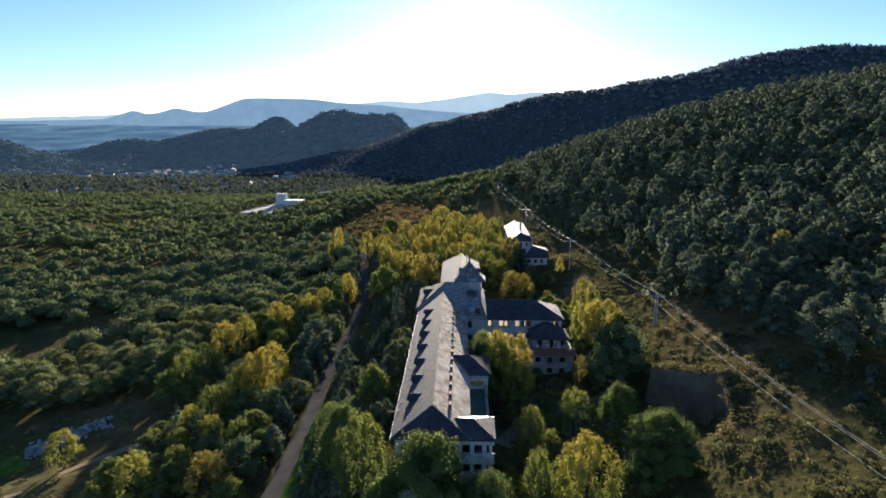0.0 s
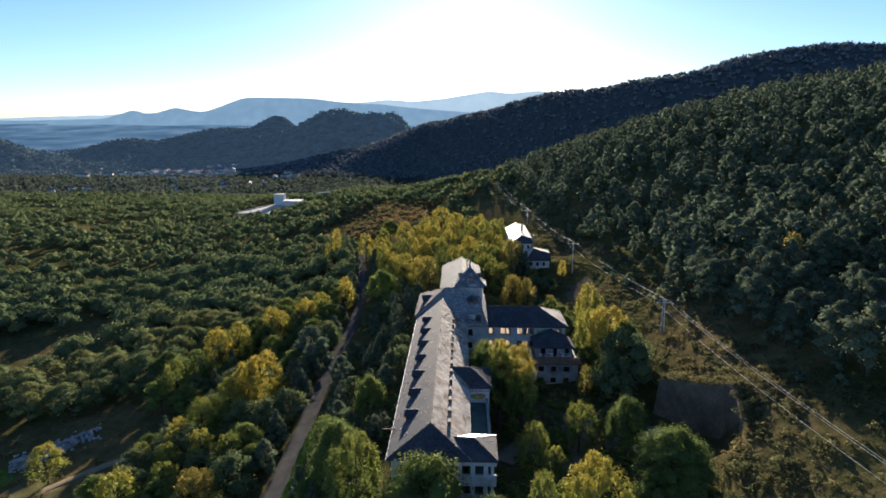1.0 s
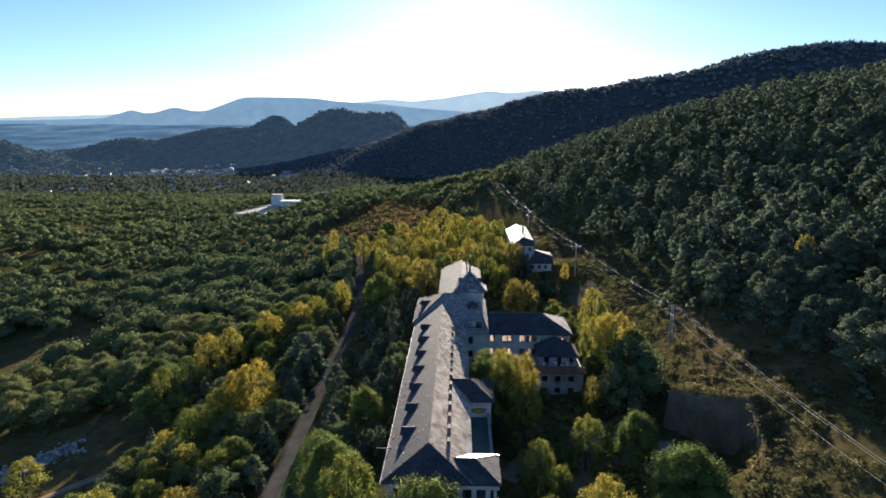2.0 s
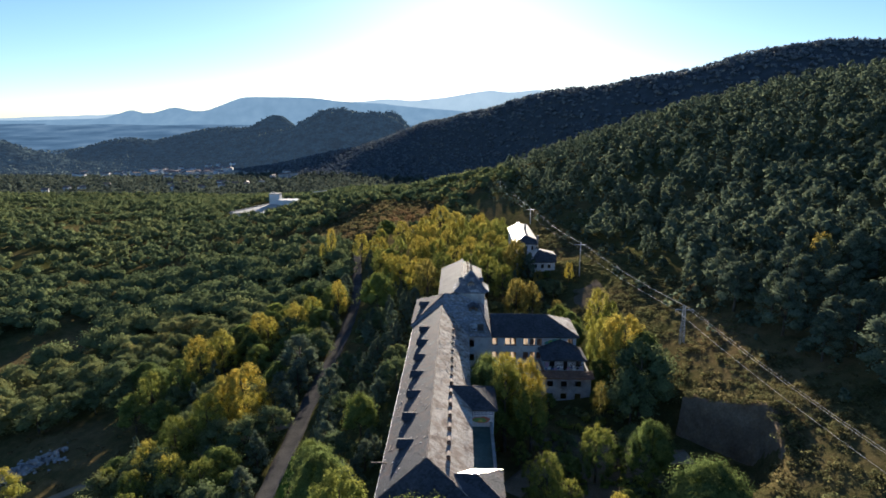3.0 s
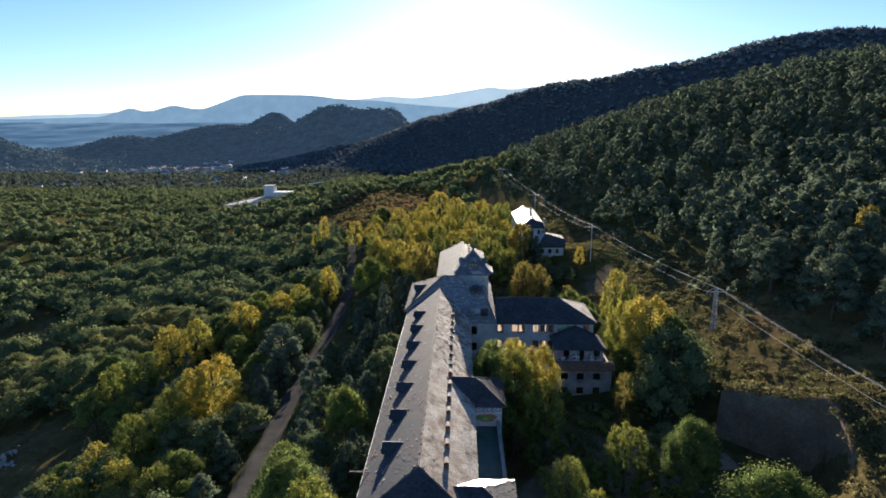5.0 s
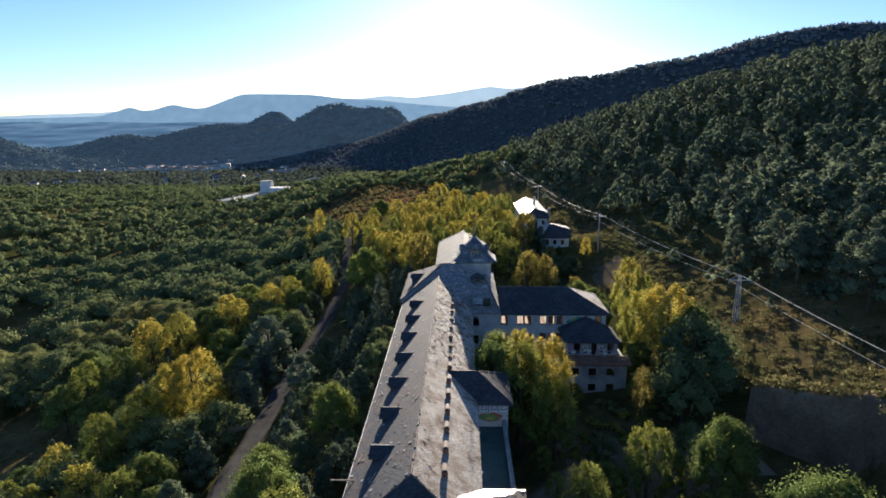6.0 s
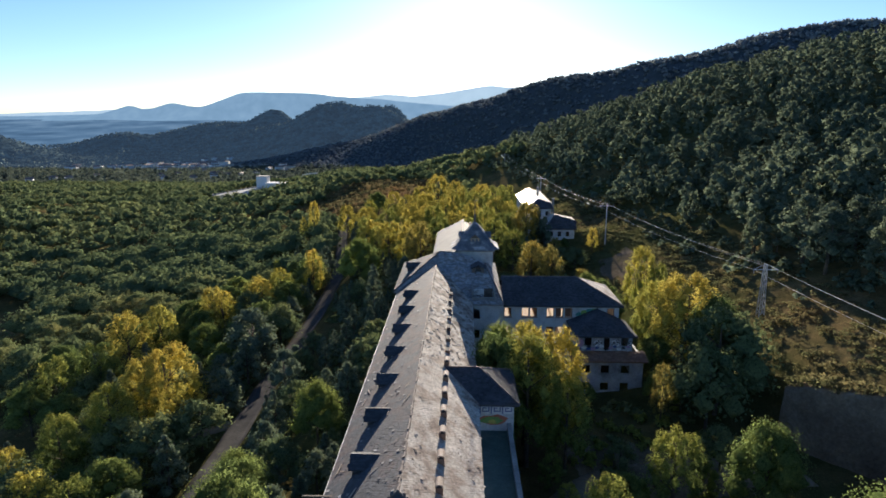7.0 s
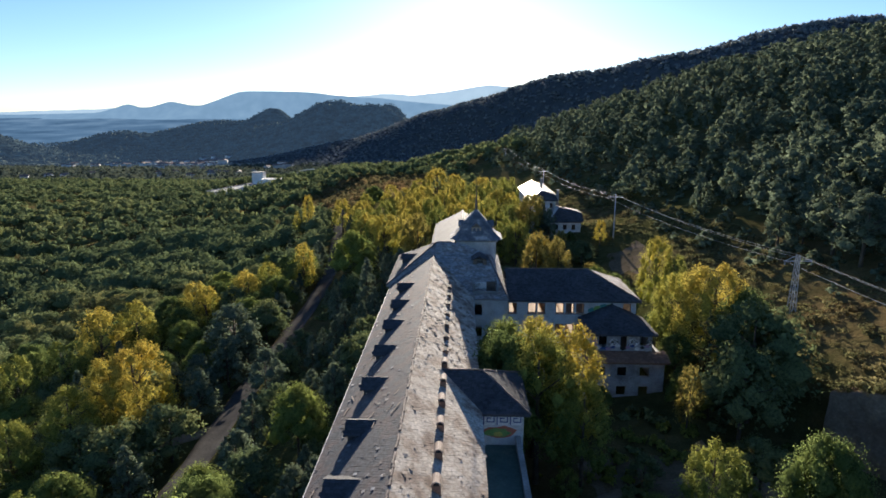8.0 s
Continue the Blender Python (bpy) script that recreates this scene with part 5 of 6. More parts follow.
# between road and building
for key, x, y, top, fat in (
        ("dark", -17, 173, 2.2, 0.85), ("pine", -24.6, 151, 1.0, 1.0), ("dark", -24.5, 140.5, -1.8, 0.75), ("green_near", -21.5, 119.5, 1.8, 0.75), ("dark", -20.5, 183, 1.6, 0.9), ("pine", -26.2, 163, -3.0, 0.9), ("dark", -14.6, 186, 7, 0.9), ("green_near", -14.7, 131.5, 4.8, 0.8), ("green_near", -19.6, 115, 3.2, 1.0), ("lime_near", -11.2, 94, 12.1, 0.95), ("green_near", -15.7, 102.5, 10.2, 0.68),
        ("green", -22, 212, 8.4, 0.8), ("lime", -27, 255, 6.6, 0.8), ("dark", -20, 160, -1, 0.9), ("dark", -23, 148, -3, 0.9), ("pine", -13, 150, 2, 0.9), ("oak", -12, 128, -1, 0.7),
        ("dark", -22, 190, 1.5, 0.9), ("dark", -17, 200, 4, 0.9), ("dark", -13, 163, 2, 0.8), ("pine", -14, 118, -1.5, 0.7), ("pine", -23, 126, -3.5, 0.8), ("dark", -12, 178, 3, 0.8),
        ("dark", -25, 232, 2, 0.9), ("lime", -21, 240, 6, 0.8), ("dark", -11, 196, 5, 0.8), ("green", -21, 103, -1, 0.8), ("pine", -20, 140, -3, 0.8)):
    plant(key, x, y, top=top, fat=fat)
# before the south end
for key, x, y, top, fat in (
        ("green_near", -0.4, 84.3, 15.2, 0.85), ("green_near", 8, 82, 10.8, 0.75), ("lime_near", 15.5, 86, 11.7, 0.6), ("yellow_near", 22.8, 87, 13.4, 1.02), ("green", -6.5, 82, 9.5, 0.55), ("lime_near", 16.5, 103, 9.6, 0.75),
        ("lime_near", 26, 114, 8.0, 0.95), ("green_near", 37, 97.5, 12.2, 1.1), ("green", 33, 93, 8, 0.9), ("green_near", 33.5, 111, 11, 0.62), ("rust", 30.6, 132.5, 7.2, 0.55), ("lime", 20.5, 104.5, 4.5, 0.8), ("green", 12, 96, 3, 0.7), ("green", 20, 96, 3.5, 0.8)):
    plant(key, x, y, top=top, fat=fat)
# east court and the end of the wing
for key, x, y, top, fat in (
        ("green_near", 8.7, 126.3, 13.9, 0.62), ("green_near", 9.1, 132.0, 13.4, 0.62), ("lime_near", 12.2, 124.4, 13.8, 0.85), ("yellow_near", 12.4, 129.5, 14.2, 0.8), ("yellow_near", 15.8, 128, 13.6, 0.85), ("lime_near", 16.6, 123, 9.5, 0.75), ("yellow_near", 38.4, 171, 15.0, 0.72), ("lime", 41, 168, 12, 0.8),
        ("yellow_near", 38.2, 146.5, 16.2, 1.1), ("lime_near", 35.2, 151, 13.4, 0.9), ("green", 33.6, 145.5, 6.5, 0.8), ("green", 34.5, 157, 6.0, 0.9), ("oak", 39.3, 136, 14.0, 0.85), ("oak", 36, 131, 10.5, 0.8), ("green_near", 41.4, 143.5, 13.6, 0.8), ("rust", 20.2, 191, 11.6, 0.75), ("rust", 24.6, 192, 10.6, 0.62), ("yellow", 40, 221, 9.2, 0.8), ("rust", 22.7, 228, 15.6, 0.8), ("dark", 26.3, 230, 13.4, 0.7), ("lime", 44, 140, 9.5, 0.8),
        ("green", 33, 141, 3.5, 0.8), ("green", 34.5, 136, 4.5, 0.8), ("green", 22, 138.5, 1.5, 0.9), ("green", 31, 138, 1.0, 0.7), ("dark", 17, 140, 2, 0.8)):
    plant(key, x, y, top=top, fat=fat)
# the golden grove behind
grove = random.Random(9)
for key, x, y, top in (
        ("yellow", -23, 304, 8.8), ("yellow", -5.4, 317, 14.6), ("yellow", 2, 312, 12.6), ("lime", 16.5, 273, 15), ("rust", -6.3, 214, 11.5), ("yellow", -9.5, 221, 10.6), ("lime", 13, 219, 12), ("lime", 18, 212, 10.5),
        ("yellow", -16, 290, 9.2), ("lime", -4, 251, 11), ("yellow", 7.8, 253, 12), ("yellow", -41, 297, 4), ("yellow", -24, 249, 6.2), ("lime", 8, 226, 11.2), ("yellow", 3, 236, 11.4),
        ("lime", 12, 240, 12.2), ("yellow", -12, 262, 10), ("yellow", -1, 270, 11.2), ("lime", 9, 282, 12.2), ("yellow", -9, 285, 10.5), ("lime", 21, 284, 14), ("yellow", -30, 278, 6.2), ("lime", -33, 306, 5), ("yellow", -17, 236, 8.2),
        ("lime", 18, 232, 11.6), ("yellow", 16, 258, 12.8), ("yellow", -12, 306, 11), ("yellow", 12, 300, 12.4), ("lime", -2, 229, 11), ("yellow", 1, 290, 11.4), ("lime", -21, 268, 7.5), ("dark", 22, 220, 7)):
    plant(key, x, y, top=top, fat=grove.uniform(0.95, 1.2))


for key, x, y, top in (("rust", 22.6, 229, 13.6), ("pine", 27.4, 225.5, 11.2), ("lime", 20.5, 244, 12), ("yellow", 19.5, 251, 12.5), ("lime", 22, 237, 11), ("dark", 25.3, 228, 9.5), ("green", 33, 224.5, 4.5)):
    plant(key, x, y, top=top, fat=0.75)
# lesser trees that fill the belts along the road and behind the building
fill = random.Random(77)


def belt(n, x0, x1, y0, y1, keys, low, high, gap):
    made = 0
    for _ in range(n * 30):
        if made >= n:
            return
        x, y = fill.uniform(x0, x1), fill.uniform(y0, y1)
        road = float(np.interp(y, [40, 103, 140, 204, 240, 270, 314], [-26, -28.1, -30.2, -31.3, -34, -38.6, -46]))
        track = float(np.interp(x, [-110, -88, -70, -45, -31], [88, 116, 134, 144, 148]))
        if abs(x - road) < 4.2 or (x < -30 and abs(y - track) < 5) or any((x - a) ** 2 + (y - b) ** 2 < (gap + 0.45 * r) ** 2 for a, b, r in SPOTS):
            continue
        plant(fill.choice(keys), x, y, height=fill.uniform(low, high), fat=fill.uniform(0.85, 1.1))
        made += 1


for k in range(13):
    y = 118 + 11 * k
    x = float(np.interp(y, [103, 140, 204, 240, 270], [-28.1, -30.2, -31.3, -34, -38.6]))
    plant(("pine", "dark", "oak", "pine")[k % 4], x - 4.3 + fill.uniform(-0.5, 0.3), y, height=fill.uniform(7, 10), fat=1.0)
    if k % 3 == 1:
        plant(("pine", "dark", "oak")[k % 3], x + 5.2 + fill.uniform(-0.2, 0.5), y + 5, height=fill.uniform(4, 5.5), fat=0.9)
# unseen trees added behind the wing to shade a sunlit strip of court
for x, y in ((31.5, 168), (32.5, 176), (31.0, 184)):
    plant("green", x, y, height=8.5, fat=0.9)


def poplar_band(x, y):
    """The band of poplars between the road and the oak woodland."""
    return (y < np.interp(x, [-95, -91, -77, -62, -48, -36], [165, 175, 195, 212, 228, 240])) & (y > 104) & (x > -95) & (x < -35)


made = 0
for _ in range(4000):
    x, y = fill.uniform(-95, -36), fill.uniform(104, 238)
    road = float(np.interp(y, [40, 103, 140, 204, 240], [-26, -28.1, -30.2, -31.3, -34]))
    track = float(np.interp(x, [-110, -88, -70, -45, -31], [88, 116, 134, 144, 148]))
    meadow = -112 < x < -66 and 98 < y < 162
    if made >= 62 or not poplar_band(x, y) or meadow or abs(x - road) < 5.5 or abs(y - track) < 5 or any((x - a) ** 2 + (y - c) ** 2 < (1.6 + 0.5 * r) ** 2 for a, c, r in SPOTS):
        continue
    plant(fill.choice(["green", "oak", "green", "lime", "oak", "green", "dark"]) if x > -64 else fill.choice(["oak", "green", "oak"]), x, y, height=fill.uniform(6.5, 10.5), fat=fill.uniform(0.9, 1.15))
    made += 1
belt(40, -25.5, -9.5, 96, 235, ["dark", "pine", "dark", "pine", "dark", "pine", "oak"], 4.5, 8.5, 1.4)
belt(12, -50, -35, 92, 215, ["green", "dark", "oak", "pine"], 4, 7.5, 1.6)
belt(10, -64, -48, 112, 172, ["oak", "green", "green", "oak", "lime"], 5, 8.5, 1.8)
belt(14, -38, -10, 240, 330, ["yellow", "lime", "green", "dark"], 8, 12, 1.8)
belt(12, 14, 36, 190, 222, ["rust", "green", "dark", "oak"], 4, 7.5, 1.8)
belt(10, -8, 26, 215, 330, ["yellow", "lime"], 11, 14, 1.6)
belt(12, 12, 36, 84, 140, ["green", "oak", "lime"], 3.5, 5.5, 2.2)


plant("rust", 91, 171, top=28.9, fat=0.75)


# ---- woods ----
def jitter(x0, x1, y0, y1, step, seed):
    rng = np.random.default_rng(seed)
    gx, gy = np.meshgrid(np.arange(x0, x1, step), np.arange(y0, y1, step))
    n = gx.size
    return gx.ravel() + rng.uniform(-0.45, 0.45, n) * step, gy.ravel() + rng.uniform(-0.45, 0.45, n) * step, rng


def free_of(x, y, spots, pad):
    ok = np.ones(len(x), bool)
    for sx, sy, r in spots:
        ok &= (x - sx) ** 2 + (y - sy) ** 2 > (r * 0.7 + pad) ** 2
    return ok


def woods(name, label, kind, leaf, xs, ys, heights, radius, lobes, per, size, seed, models=5, category="woods", lift=0.0):
    """Many trees as one mass: random turns of a few models, joined."""
    rng = np.random.default_rng(seed)
    V, T, N, off = [], [], [], 0
    zs = land(xs, ys) + lift
    pick = rng.integers(0, models, len(xs))
    for i in range(models):
        v, t, d = crown(seed + i, kind, 1.0, radius, lobes, per, size)
        idx = np.nonzero(pick == i)[0]
        a = rng.uniform(0, 2 * np.pi, len(idx))
        c, sn = np.cos(a)[:, None], np.sin(a)[:, None]
        wide = (heights[idx] * rng.uniform(0.85, 1.25, len(idx)))[:, None]
        V.append(np.stack([(v[None, :, 0] * c - v[None, :, 1] * sn) * wide + xs[idx][:, None], (v[None, :, 0] * sn + v[None, :, 1] * c) * wide + ys[idx][:, None], v[None, :, 2] * heights[idx][:, None] + zs[idx][:, None] - 0.3], -1).reshape(-1, 3))
        N.append(np.stack([d[None, :, 0] * c - d[None, :, 1] * sn, d[None, :, 0] * sn + d[None, :, 1] * c, np.broadcast_to(d[None, :, 2], (len(idx), len(v)))], -1).reshape(-1, 3))
        T.append((t[None] + (off + np.arange(len(idx)) * len(v))[:, None, None]).reshape(-1, 3))
        off += len(idx) * len(v)
    me = fast_mesh(name, np.concatenate(V), np.zeros((0, 4), int), leaf, np.concatenate(T), smooth=True)
    me.normals_split_custom_set_from_vertices(np.concatenate(N).tolist())
    return tagged(new(name, me), label, category, kind="stuff")


def clearing(x, y):
    """Open ground: roads, the plaza, meadows in the woodland."""
    c = (np.abs(x - np.interp(y, [40, 100, 205, 253, 312, 380, 450, 520], [-27, -28.5, -31, -34.5, -45, -51, -54, -60])) < 4.5) & (y < 350)
    c |= (np.abs(y - np.interp(x, [-110, -88, -70, -45, -31], [88, 116, 134, 144, 148])) < 5) & (x < -31) & (x > -112)
    c |= (x > -190) & (x < -130) & (y > 495) & (y < 600)
    c |= (x > -125) & (x < -64) & (y > 98) & (y < 158)
    c |= ((x + 262) / 34) ** 2 + ((y - 378) / 14) ** 2 < 1
    c |= ((x + 116) / 18) ** 2 + ((y - 205) / 7) ** 2 < 1
    c |= ((x + 152) / 34) ** 2 + ((y - 232 - 0.25 * (x + 152)) / 14) ** 2 < 1
    c |= ((x + 190) / 26) ** 2 + ((y - 330 - 0.3 * (x + 190)) / 8) ** 2 < 1
    c |= ((x + 159) / 17) ** 2 + ((y - 214) / 9) ** 2 < 1
    c |= ((x + 243) / 26) ** 2 + ((y - 330) / 11) ** 2 < 1
    c |= ((x + 300) / 60) ** 2 + ((y - 520) / 14) ** 2 < 1
    c |= ((x + 420) / 50) ** 2 + ((y - 640) / 20) ** 2 < 1
    c |= ((x + 42) / 36) ** 2 + ((y - 398) / 54) ** 2 < 1
    return c


# oak woodland on the west slope
x, y, rng = jitter(-330, -38, 60, 330, 8.2, 1)
ok = ~clearing(x, y) & free_of(x, y, SPOTS, 1.5) & (x > -0.86 * y - 40) & ~((x > -68) & (y < 165)) & ~poplar_band(x, y) & (rng.random(len(x)) > 0.06)
ok &= np.sin(x * 0.043 + 1.5 * np.sin(y * 0.031)) * np.cos(y * 0.05) < 0.93
x, y = x[ok], y[ok]
near = (y < 235) & (x > -135)
order = np.argsort((x + 20) ** 2 + (y - 90) ** 2)
single = order[:90]
rest = np.ones(len(x), bool)
rest[single] = False
for i in single:
    plant("oak", float(x[i]), float(y[i]), height=float(6.0 + 3.0 * rng.random()), fat=float(rng.uniform(1.1, 1.45)))
m = rest & (y < 240)
woods("oak_woodland", "dense dark green oak woodland on the slope", "dome", LEAF_OAK, x[m], y[m], rng.uniform(5.5, 9.5, m.sum()), 0.7, 9, 52, 0.038, 11)
m = rest & (y >= 240)
woods("oak_woodland", "dense dark green oak woodland farther down", "dome", LEAF_OAK, x[m], y[m], rng.uniform(5.5, 9.5, m.sum()), 0.7, 6, 34, 0.05, 12)
x, y, rng = jitter(-760, 40, 330, 900, 8.5, 2)
ok = ~clearing(x, y) & (x > -0.84 * y - 40) & ~((x > -45) & (y < 335)) & ~((x > 12) & (y < 420)) & (rng.random(len(x)) > 0.12)
ok &= np.sin(x * 0.021 + 1.5 * np.sin(y * 0.017)) * np.cos(y * 0.026) < 0.82
x, y = x[ok], y[ok]
woods("oak_woodland", "mixed oak woodland below the plaza", "dome", LEAF_OAK, x, y, rng.uniform(5, 9, len(x)), 0.66, 3, 16, 0.09, 13)
x, y, rng = jitter(-2300, 60, 900, 2900, 17, 3)
ok = (x > -0.84 * y - 60) & (rng.random(len(x)) > 0.06)
ok &= np.sin(x * 0.0085 + 1.7 * np.sin(y * 0.007)) * np.cos(y * 0.011 + x * 0.003) < 0.8
ok &= ~((x > -1020) & (x < -540) & (y > 1950) & (y < 2350) & (rng.random(len(x)) < 0.85))
ok &= land(x, y) < np.interp(y, VALLEY_Y, VALLEY_Z) + 14
x, y = x[ok], y[ok]
m = y < 1800
woods("valley_woodland", "patchwork of trees across the valley", "dome", LEAF_FAR, x[m], y[m], rng.uniform(3, 7, m.sum()), 1.6, 1, 10, 0.4, 14)
# trees past the town take the emitting haze colour
m = y >= 1800
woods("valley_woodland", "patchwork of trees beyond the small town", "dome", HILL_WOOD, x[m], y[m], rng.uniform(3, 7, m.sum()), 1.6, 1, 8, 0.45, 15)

x, y, rng = jitter(-2100, 0, 1700, 3100, 19, 27)
ok = (land(x, y) > np.interp(y, VALLEY_Y, VALLEY_Z) + 8) & ((y > 2250) | (x < -1100)) & (x > -0.8 * y) & (rng.random(len(x)) > 0.1)
x, y = x[ok], y[ok]
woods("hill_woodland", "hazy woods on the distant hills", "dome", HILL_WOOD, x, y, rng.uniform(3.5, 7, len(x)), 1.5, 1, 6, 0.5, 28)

# pinewood on the east hill
x, y, rng = jitter(40, 420, 40, 620, 7.6, 4)
u = x + 0.25 * np.maximum(y - 250, 0)
edge = np.interp(y, [40, 90, 130, 170, 230, 300, 380, 620], [84, 78, 70, 66, 60, 51, 28, 4])
thin = (y > 225) & (x < edge + 45) & (rng.random(len(x)) < 0.5)
line = (np.abs(x - np.interp(y, [154, 222, 308, 396, 440], [52.7, 43.6, 36.9, 28.3, 24])) < np.interp(y, [300, 340], [6.5, 11])) & (y < 440)
ok = (x > edge) & ~thin & ~line & (x < 0.84 * y + 60) & (rng.random(len(x)) > 0.08) & free_of(x, y, SPOTS, 1.0)
x, y = x[ok], y[ok]
order = np.argsort((x - 40) ** 2 + (y - 100) ** 2)
single = order[:90]
rest = np.ones(len(x), bool)
rest[single] = False
for i in single:
    plant("pine", float(x[i]), float(y[i]), height=float(8 + 5.5 * rng.random()), fat=float(rng.uniform(0.9, 1.2)))
m = rest & (y < 300)
woods("pinewood", "dark pine forest on the steep hillside", "pine", LEAF_PINE, x[m], y[m], rng.uniform(7, 14, m.sum()), 0.36, 12, 32, 0.033, 21)
m = rest & (y >= 300)
woods("pinewood", "dark pine forest along the hill crest", "pine", LEAF_PINE, x[m], y[m], rng.uniform(7, 13, m.sum()), 0.36, 7, 20, 0.05, 22)
x, y, rng = jitter(-700, 900, 640, 2150, 10.5, 5)
crest = np.interp(x, RIDGE_X, RIDGE_Y)
ok = (np.abs(x) < 0.8 * y) & (land(x, y) > np.interp(y, VALLEY_Y, VALLEY_Z) + 10) & (y < crest + 20) & (rng.random(len(x)) < np.interp(y, [640, 1300, 2150], [0.95, 0.8, 0.5]))
ok &= ~((y < 760) & (x < 120))
x, y = x[ok], y[ok]
# canopy in the blue-grey that carries the haze
woods("ridge_pinewood", "hazy shaded pine forest covering the long ridge", "dome", LEAF_RIDGE, x, y, rng.uniform(2.6, 4.6, len(x)), 1.7, 2, 8, 0.34, 23)
# young pines under the forest's edge
x, y, rng = jitter(14, 150, 50, 440, 4.3, 16)
edge = np.interp(y, [40, 90, 130, 170, 230, 300, 380, 440], [84, 78, 70, 66, 60, 52, 32, 22])
ok = (x > edge - 9) & (x < edge + 45) & (rng.random(len(x)) < np.where(x > edge - 3, 0.75, 0.3)) & free_of(x, y, SPOTS, -0.5)
x, y = x[ok], y[ok]
woods("young_pinewood", "low dark young pines and brush at the forest edge", "cone", LEAF_PINE, x, y, rng.uniform(1.2, 4.2, len(x)), 0.5, 5, 14, 0.14, 26)
# scrub on the open slope under the power line
x, y, rng = jitter(34, 84, 60, 300, 1.15, 7)
edge = np.interp(y, [40, 90, 130, 170, 230, 300], [86, 80, 72, 68, 62, 55])
hollow = (x > 31) & ((x - 45.0) * 0.748 + (y - 130.5) * 0.664 < 1.0) & ((x - 54.5) * 0.929 - (y - 119.8) * 0.371 < 0.5) & (y > 108)
clump = np.sin(x * 0.31 + 1.7 * np.sin(y * 0.19)) * np.cos(y * 0.27 + 1.1 * np.sin(x * 0.23)) + 0.5 * np.sin(x * 0.9 + y * 0.7) * np.sin(y * 0.83 - x * 0.4)
ok = (x < edge) & (x > np.interp(y, [60, 130, 165, 262], [38, 44, 40, 36])) & ~hollow & ((((x - 44) / 6) ** 2 + ((y - 208) / 14) ** 2 > 1) | (rng.random(len(x)) < 0.15)) & (rng.random(len(x)) < np.clip(0.72 + 0.5 * clump, 0.35, 0.97)) & free_of(x, y, SPOTS, 0.3)
x, y, clump = x[ok], y[ok], clump[ok]
woods("dry_scrub", "dry brown and olive scrub on the open slope", "shrub", SHRUB, x, y, rng.uniform(0.3, 0.75, len(x)) * rng.uniform(0.7, 1.5, len(x)) * (1.2 + 0.6 * np.clip(clump, 0, 1)), 1.0, 4, 14, 0.13, 31, category="shrubs")
x, y, rng = jitter(-75, 36, 60, 235, 2.6, 8)
ok = ~clearing(x, y) & ~((x > -8) & (x < 12) & (y > 88) & (y < 210)) & ~((x > 8) & (x < 34) & (y > 139) & (y < 166)) & (rng.random(len(x)) > 0.45)
ok &= ~((x > 12) & (x < 34) & (y > 98) & (y < 135) & (rng.random(len(x)) < 0.9))
x, y = x[ok], y[ok]
woods("undergrowth", "dark undergrowth between the trees", "shrub", LEAF_OAK, x, y, rng.uniform(0.5, 2.0, len(x)), 0.75, 3, 12, 0.26, 32, category="shrubs")
x, y, rng = jitter(11, 44, 96, 141, 2.2, 18)
ok = (rng.random(len(x)) > 0.5) & ~((np.abs(y - np.interp(x, [12, 18, 26, 35, 44], [112, 120, 123, 121, 122])) < 3.2)) & ~((x > 19) & (x < 33) & (y > 138)) & (y + 0.9 * x < 168)
x, y = x[ok], y[ok]
woods("undergrowth", "leafy green brush in the overgrown court", "shrub", LEAF_LIME, x, y, rng.uniform(0.5, 1.7, len(x)), 0.8, 3, 22, 0.2, 34, category="shrubs")
x, y, rng = jitter(-90, 5, 330, 470, 2.5, 9)
ok = (((x + 42) / 40) ** 2 + ((y - 398) / 60) ** 2 < 1) & (rng.random(len(x)) > 0.35)
x, y = x[ok], y[ok]
woods("dry_scrub", "sparse dry scrub beside the upper road", "shrub", SHRUB, x, y, rng.uniform(0.6, 2.4, len(x)), 0.8, 3, 10, 0.28, 33, category="shrubs")


x, y, rng = jitter(-122, -66, 100, 160, 1.9, 19)
ok = (np.abs(y - np.interp(x, [-110, -88, -70, -45], [88, 116, 134, 144])) > 3.0) & (rng.random(len(x)) < 0.45) & ~((np.abs((y - 142.5) - 0.8 * (x + 92)) < 5) & (x > -103) & (x < -82))
x, y = x[ok], y[ok]
woods("meadow_tufts", "dry grass tufts and low brush on the meadow", "shrub", SHRUB, x, y, rng.uniform(0.25, 0.8, len(x)) * rng.uniform(0.7, 1.7, len(x)), 0.95, 3, 14, 0.17, 36, category="shrubs")


# the pieces of the roof
for corners, mat, slab in LATER:
    single_slates(corners, mat, slab)

